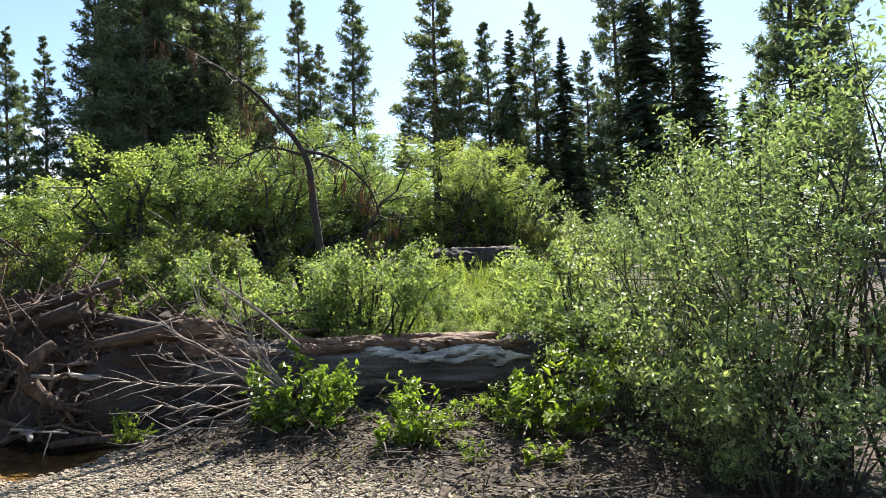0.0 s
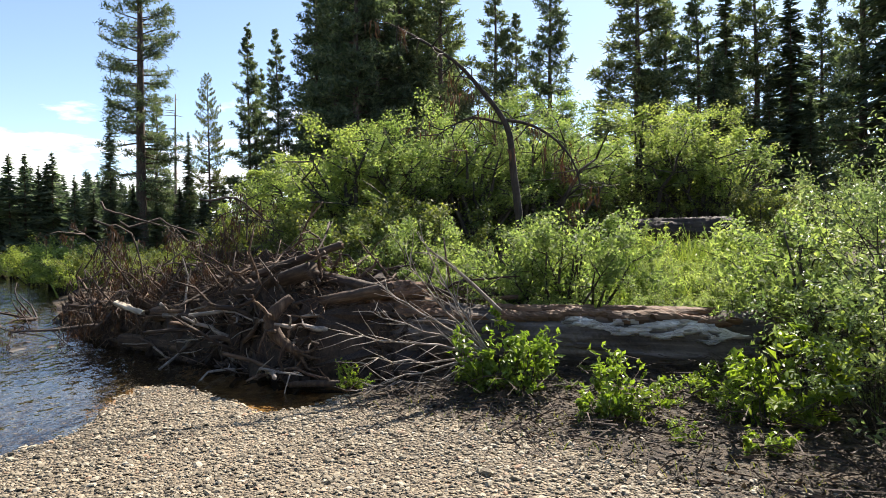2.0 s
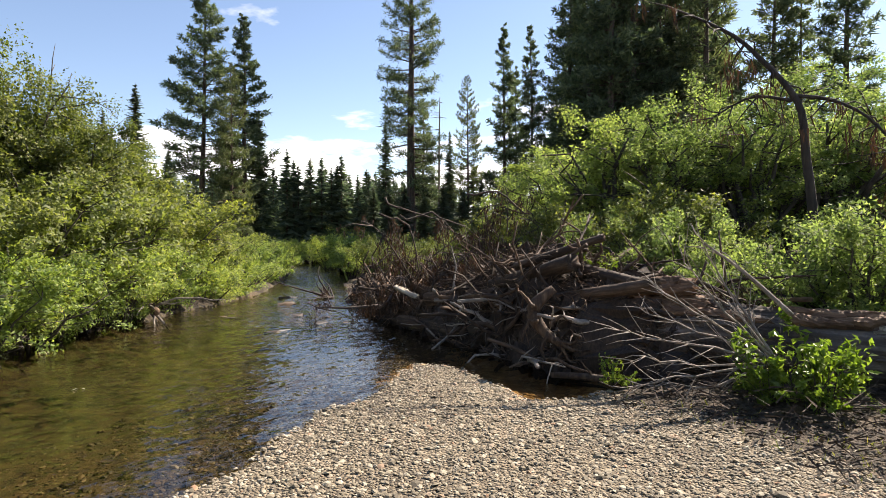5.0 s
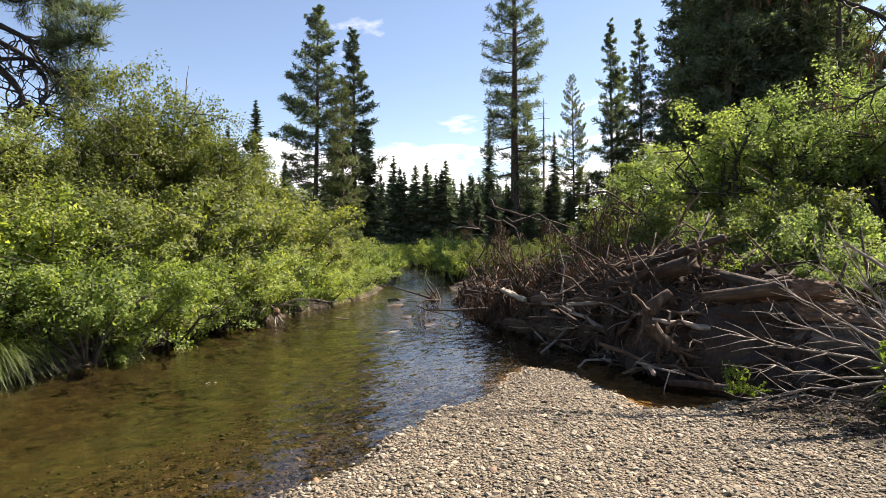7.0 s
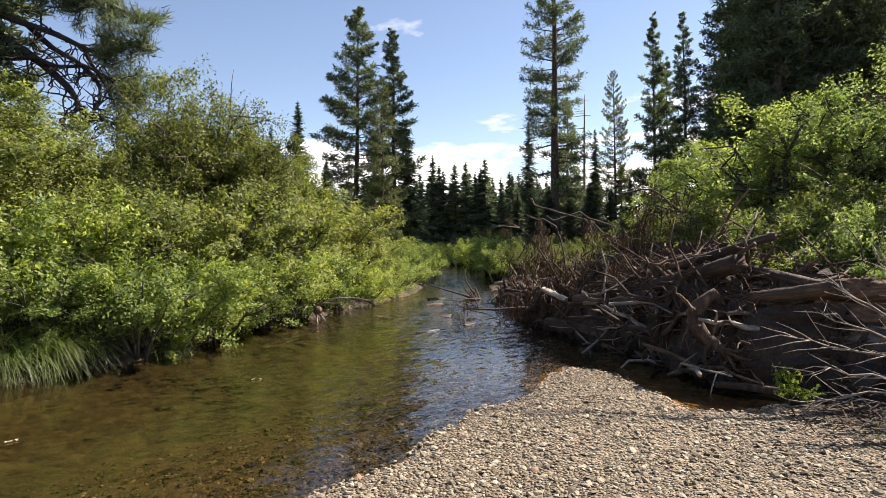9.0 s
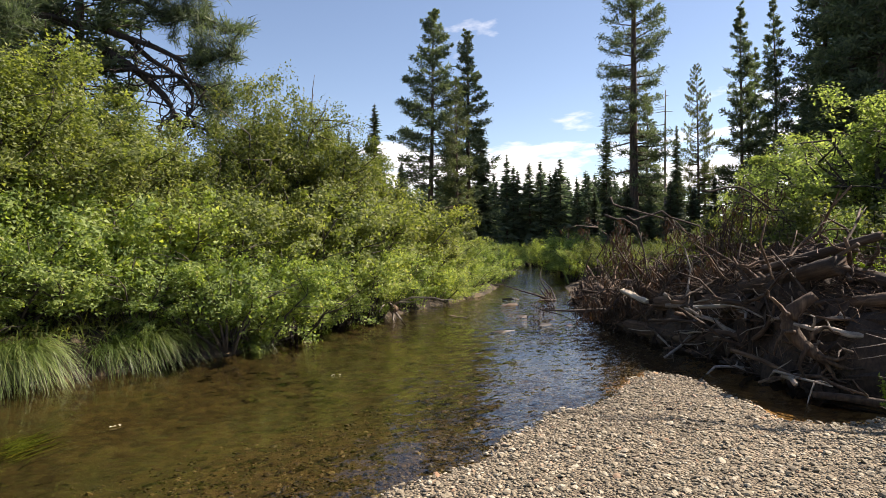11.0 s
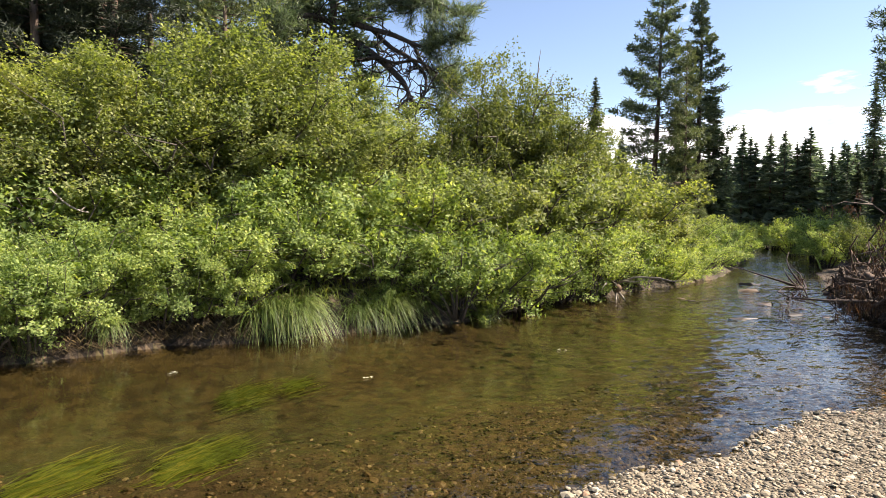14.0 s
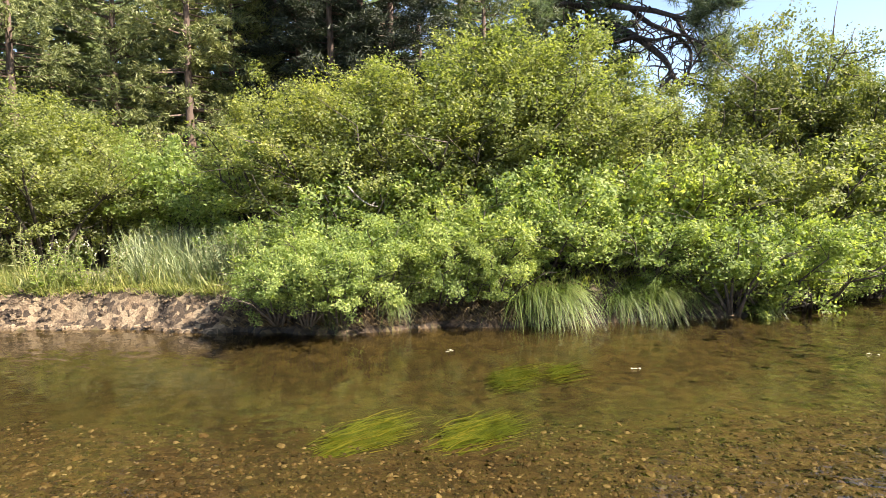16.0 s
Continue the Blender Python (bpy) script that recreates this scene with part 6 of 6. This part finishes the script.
def sedge(seed, n=520, length=0.85):
    """A tussock of long narrow blades that rise, arch over and hang towards the water."""
    r = np.random.default_rng(seed)
    a = r.normal(-0.3, 0.62, n)
    out = np.column_stack([np.cos(a) * 0.9 + 0.3, np.sin(a) * 1.1, np.zeros(n)]) * r.uniform(0.35, 1.15, n)[:, None]
    base = np.column_stack([r.normal(0, 0.07, n), r.normal(0, 0.16, n), r.normal(0.04, 0.05, n)])
    L = length * r.uniform(0.5, 1.2, n)[:, None]
    rise, drop = r.uniform(0.2, 1.0, n)[:, None], r.uniform(0.5, 1.4, n)[:, None]
    side = unit(np.cross(out, [0, 0, 1.0]) + r.normal(0, 0.25, (n, 3)))
    rows = []
    for s, w in ((0.0, 1.0), (0.25, 0.95), (0.5, 0.8), (0.75, 0.55), (1.0, 0.1)):
        p = base + out * L * (0.8 * s) + np.array([0, 0, 1.0]) * L * (rise * s - drop * s * s)
        rows += [p - side * 0.0045 * w, p + side * 0.0045 * w]
    v = np.stack(rows, 1)
    k = 10 * np.arange(n)[:, None]
    f = np.concatenate([k + t for q in (0, 2, 4, 6) for t in ([q, q + 1, q + 3], [q, q + 3, q + 2])])
    root = base_empty("sedge_clump", "drooping green sedge clump hanging over the water", "grass", "sedge clumps")
    tagged(part("blades", Geo().add(v.reshape(-1, 3), f), M_SEDGE, root), kind="stuff")
    m = n // 4
    thatch = Geo()
    blades(thatch, base[:m] - [0, 0, 0.06], out[:m] + [0.2, 0, -0.1], r.uniform(0.15, 0.4, m), np.full(m, 0.012), r.uniform(0.6, 0.95, m), r)
    part("dead_thatch", thatch, M_FRINGE, root, "brown withered blades at the foot")
    return root


SEDGE = Kind(lambda: sedge(61), lambda: sedge(62), lambda: sedge(63, 380, 0.7))
for x, y, size, turn, top in ((-8.6, -0.4, 0.85, 38, 0.34), (-8.65, -0.05, 0.9, 52, 0.34), (-8.95, 0.85, 0.8, 30, 0.24), (-9.1, 1.3, 0.85, 50, 0.26), (-9.6, 1.9, 0.75, 40, 0.26), (-9.8, 2.3, 0.75, 20, 0.2), (-9.45, 2.75, 0.6, 60, 0.06),
                              (-7.9, -2.9, 0.5, 0, 0.34), (-8.0, -2.2, 0.45, 30, 0.34), (-11.8, 5.9, 0.7, 20, 0.22)):
    SEDGE.put(x, y, size, turn, z=top, label="pale sedge clump trailing in the water" if size == 0.6 else "")


def water_weed(x, y, turn, length, n, seed, depth, spread):
    r = np.random.default_rng(seed)
    a = r.normal(0, spread, n) + radians(turn)
    base = np.column_stack([r.normal(0, 0.19, n), r.normal(0, 0.07, n), np.zeros(n)])
    way = np.column_stack([np.cos(a), np.sin(a), r.normal(0, 0.02, n)])
    geo = Geo()
    L = length * r.uniform(0.55, 1.15, n)
    k = np.arange(n)
    side = unit(np.cross(way, [0, 0, 1.0]))
    pts = [base + way * (L * f)[:, None] + side * (0.03 * np.sin(f * 9 + k))[:, None] for f in (0, 0.35, 0.7, 1.0)]
    W = 0.006
    v = np.stack([pts[0] - side * W, pts[0] + side * W, pts[1] - side * W, pts[1] + side * W, pts[2] - side * W, pts[2] + side * W, pts[3]], 1)
    v[..., 2] += r.uniform(-0.03, 0.025, n)[:, None]
    q = 7 * k[:, None]
    geo.add(v.reshape(-1, 3), np.concatenate([q + [0, 1, 3], q + [0, 3, 2], q + [2, 3, 5], q + [2, 5, 4], q + [4, 5, 6]]))
    ob = tagged(part("water_weed", geo, M_WEED), "bright green water weed streaming under the surface", "water plant", "water weeds")
    ob.location = (x, y, depth)


for k, (x, y, turn, L, n, depth, spread) in enumerate(((-4.6, -1.95, 138, 0.72, 420, -0.27, 0.13), (-4.75, -1.05, 136, 0.72, 420, -0.27, 0.13), (-6.5, -0.75, 134, 0.62, 200, -0.22, 0.2), (-6.9, -0.2, 134, 0.55, 180, -0.22, 0.18),
                                                       (-6.8, -2.6, 130, 0.4, 120, -0.24, 0.2), (-8.0, -0.55, 130, 0.4, 120, -0.2, 0.2))):
    water_weed(x, y, turn, L, n, 70 + k, depth, spread)

r = np.random.default_rng(9)
spots = shore_spots(120, 117, 134, 0.6, 3.0, 12)
spots[:, 2] += r.uniform(0.35, 0.8, len(spots))
geo = Geo()
for _ in range(5):
    leaves(geo, spots + r.normal(0, 0.008, spots.shape), r.normal(0, 1, spots.shape), r.normal(0, 0.3, spots.shape) + [0, 0, 1], np.full(len(spots), 0.034), np.full(len(spots), 0.02))
M_PETAL = leaf_material("white_petal", ((0.0, (0.62, 0.60, 0.48)), (1.0, (0.78, 0.76, 0.68))), (1.0, 1.0, 0.9), 0.3)
tagged(part("meadow_flowers", geo, M_PETAL), "tiny white flowers in the meadow grass", "flowers", kind="stuff")

# ---- stones that can be told apart on the bar and in the riffle ----
r = np.random.default_rng(77)
stone_meshes, rock_meshes = [], []
for vs, fs in pebble_shapes(r, 8):
    stone_meshes.append(Geo().add(vs, fs).mesh("stone", M_STONE))
    rock_meshes.append(Geo().add(vs, fs).mesh("rock", M_BEDSTONE))
cand = np.column_stack([r.uniform(-4.9, 1.9, 1500), r.uniform(2.3, 6.4, 1500)])
cz, csd, _ = land(cand[:, 0], cand[:, 1])
good = (csd > 0.02) & ((cand[:, 1] < np.minimum(5.7, 4.6 - 0.615 * cand[:, 0])) | (cand[:, 0] < -2.4))
for (x, y), z in list(zip(cand[good], cz[good]))[:280]:
    s = float(r.lognormal(-3.8, 0.35))
    ob = new("stone", stone_meshes[r.integers(8)])
    ob.parent = ground
    ob.matrix_basis = Matrix.LocRotScale((x, y, z + s * 0.2), Euler((r.normal(0, 0.2), r.normal(0, 0.2), r.uniform(0, 6.28))), Vector((s, s, s)))
for k in range(18):
    yaw, d = r.uniform(43, 58), r.uniform(11, 24)
    x, y = polar(yaw, d)
    if land(x, y)[1][0] > -0.3:
        continue
    s = r.uniform(0.10, 0.22)
    ob = tagged(new("riffle_rock", rock_meshes[r.integers(8)]), "dark wet rock breaking the surface of the riffle", "rock", "riffle rocks")
    ob.matrix_basis = Matrix.LocRotScale((x, y, -0.03), Euler((0, 0, r.uniform(0, 6.28))), Vector((s * 1.4, s, s * 0.8)))

# crumbled earth along the cut bank
spots = shore_spots(3600, 119, 147, 0.0, 0.55, 41)
scatter_stones("bank_clods", spots, r.lognormal(-3.9, 0.5, len(spots)).clip(0.008, 0.065), M_CUTBANK, "crumbled pale earth clods of the eroded bank", 0.1, 6)

# fallen leaves and broken twigs on the shaded earth before the log
q = np.column_stack([r.uniform(-2.0, 3.2, 8000), r.uniform(3.4, 7.6, 8000)])
q = q[q[:, 1] > 4.5 - 0.615 * q[:, 0] + r.normal(0, 0.25, len(q))]
q = np.column_stack([q, land(q[:, 0], q[:, 1])[0] + 0.012])
# litter colour kept dark as well, for the shade it lies in
M_LITTER = leaf_material("leaf_litter", ((0.0, (0.03, 0.022, 0.015)), (0.6, (0.05, 0.036, 0.023)), (1.0, (0.13, 0.095, 0.06))), (1.1, 1.0, 0.8), 0.1, 0.8)
geo = Geo()
leaves(geo, q, r.normal(0, 1, q.shape) * [1, 1, 0.15], r.normal(0, 0.25, q.shape) + [0, 0, 1], r.uniform(0.03, 0.075, len(q)), r.uniform(0.02, 0.04, len(q)))
tagged(part("leaf_litter", geo, M_LITTER), "brown fallen leaves on the shaded earth", "leaf litter", kind="stuff")
geo = Geo()
tuft_rows(geo, r, q[::4] + [0, 0, 0.015], r.normal(0, 1, q[::4].shape) * [1, 1, 0.1], 0.32, 2, 0.016, 0.2)
tagged(part("ground_twigs", geo, M_DRIFT), "broken twigs scattered on the earth", "twigs", kind="stuff")

# tall herbs and clumps of grass that break up the meadow on the far bank
M_HERB = leaf_material("meadow_herb_leaf", ((0.0, (0.13, 0.17, 0.06)), (0.6, (0.22, 0.27, 0.11)), (1.0, (0.36, 0.38, 0.20))), (1.5, 1.5, 0.8), 0.45)


def herb(seed, mat, label, tall=0.75, n=44):
    """An upright meadow plant: a few stems with narrow leaves set along them."""
    r = np.random.default_rng(seed)
    root = base_empty("meadow_herb", label, "herb", "meadow herbs")
    green = Geo()
    for k in range(7):
        wood = Geo()
        a = r.uniform(0, 6.283)
        line = bent(r, (0.05 * math.cos(a), 0.05 * math.sin(a), 0), (0.3 * math.cos(a), 0.3 * math.sin(a), 1), tall * r.uniform(0.6, 1.1), 5, 0.08)
        tube(wood, line, np.linspace(0.006, 0.002, 5), 4)
        part("stalk", wood, M_HERBSTEM, root, smooth=True)
        s = r.uniform(0.1, 1, n)
        p = np.stack([np.interp(s, np.linspace(0, 1, 5), line[:, c]) for c in range(3)], -1)
        out = np.column_stack([r.normal(0, 1, (n, 2)), r.uniform(0.1, 0.9, n)])
        L = r.uniform(0.05, 0.10, n) * (1.25 - 0.6 * s)
        leaves(green, p + unit(out) * L[:, None] * 0.5, out, r.normal(0, 0.3, (n, 3)) + [0, 0, 1], L, L * 0.3)
    part("foliage", green, mat, root)
    return root


M_HERBSTEM = wood_material("herb_stalk", ((0.3, (0.14, 0.15, 0.06)), (0.7, (0.26, 0.25, 0.12))), 8.0)
HERB = Kind(lambda: herb(401, M_HERB, "grey-green leafy herb in the meadow"), lambda: herb(402, M_BLUEGRASS, "bluish lupin-like herb on the bank", 0.85, 36), lambda: herb(403, M_WILLOW, "bright green leafy herb in the meadow", 0.6, 40))
hs = shore_spots(110, 106, 144, 0.5, 4.2, 52)
for k, (x, y, z) in enumerate(hs):
    HERB.put(float(x), float(y), 0.8 + 0.6 * ((k * 37) % 10) / 10, z=float(z))
# leafy herbs between the two fallen logs
r = np.random.default_rng(91)
FERN = Kind(lambda: herb(404, M_YOUNG, "sunlit leafy herb behind the great log", 0.75, 60), lambda: herb(405, M_WILLOW, "pale green leafy herb behind the great log", 0.65, 56))
for k in range(64):
    x, y = float(r.uniform(-0.8, 3.4)), float(r.uniform(7.9, 12.8))
    FERN.put(x, y, float(r.uniform(0.8, 1.3)))
# round-leaved plant at the edge of the pool and sprigs on the jam
for yaw, d, top, size in ((19.4, 6.55, -10.6, 0.34), (18.2, 6.5, -11.6, 0.22), (20.5, 8.5, -1.6, 0.5), (23.0, 8.8, 0.0, 0.4), (33.0, 10.6, -5.4, 0.6)):
    x, y = polar(yaw, d)
    SPROUT.put(x, y, size, z=1.6 + d * math.tan(radians(top)) - 0.9 * size, label="small leafy sprig growing on the debris" if d > 7 else "round-leaved plant at the edge of the pool")
# fallen leaves drifting on the creek
r = np.random.default_rng(97)
for x, y in ((-6.1, 0.6), (-6.9, 3.05), (-6.8, -1.3), (-4.7, -5.3), (-9.5, 3.7)):
    one = Geo()
    size = r.uniform(0.035, 0.06, 3)
    leaves(one, np.column_stack([r.normal(0, 0.03, (3, 2)), np.full(3, 0.012)]), r.normal(0, 1, (3, 3)) * [1, 1, 0.08], r.normal(0, 0.12, (3, 3)) + [0, 0, 1], size, size * 0.55)
    ob = tagged(part("floating_leaf", one, M_PETAL), "pale withered leaves drifting on the water", "leaf", "floating leaves")
    ob.location = (x, y, 0.0)
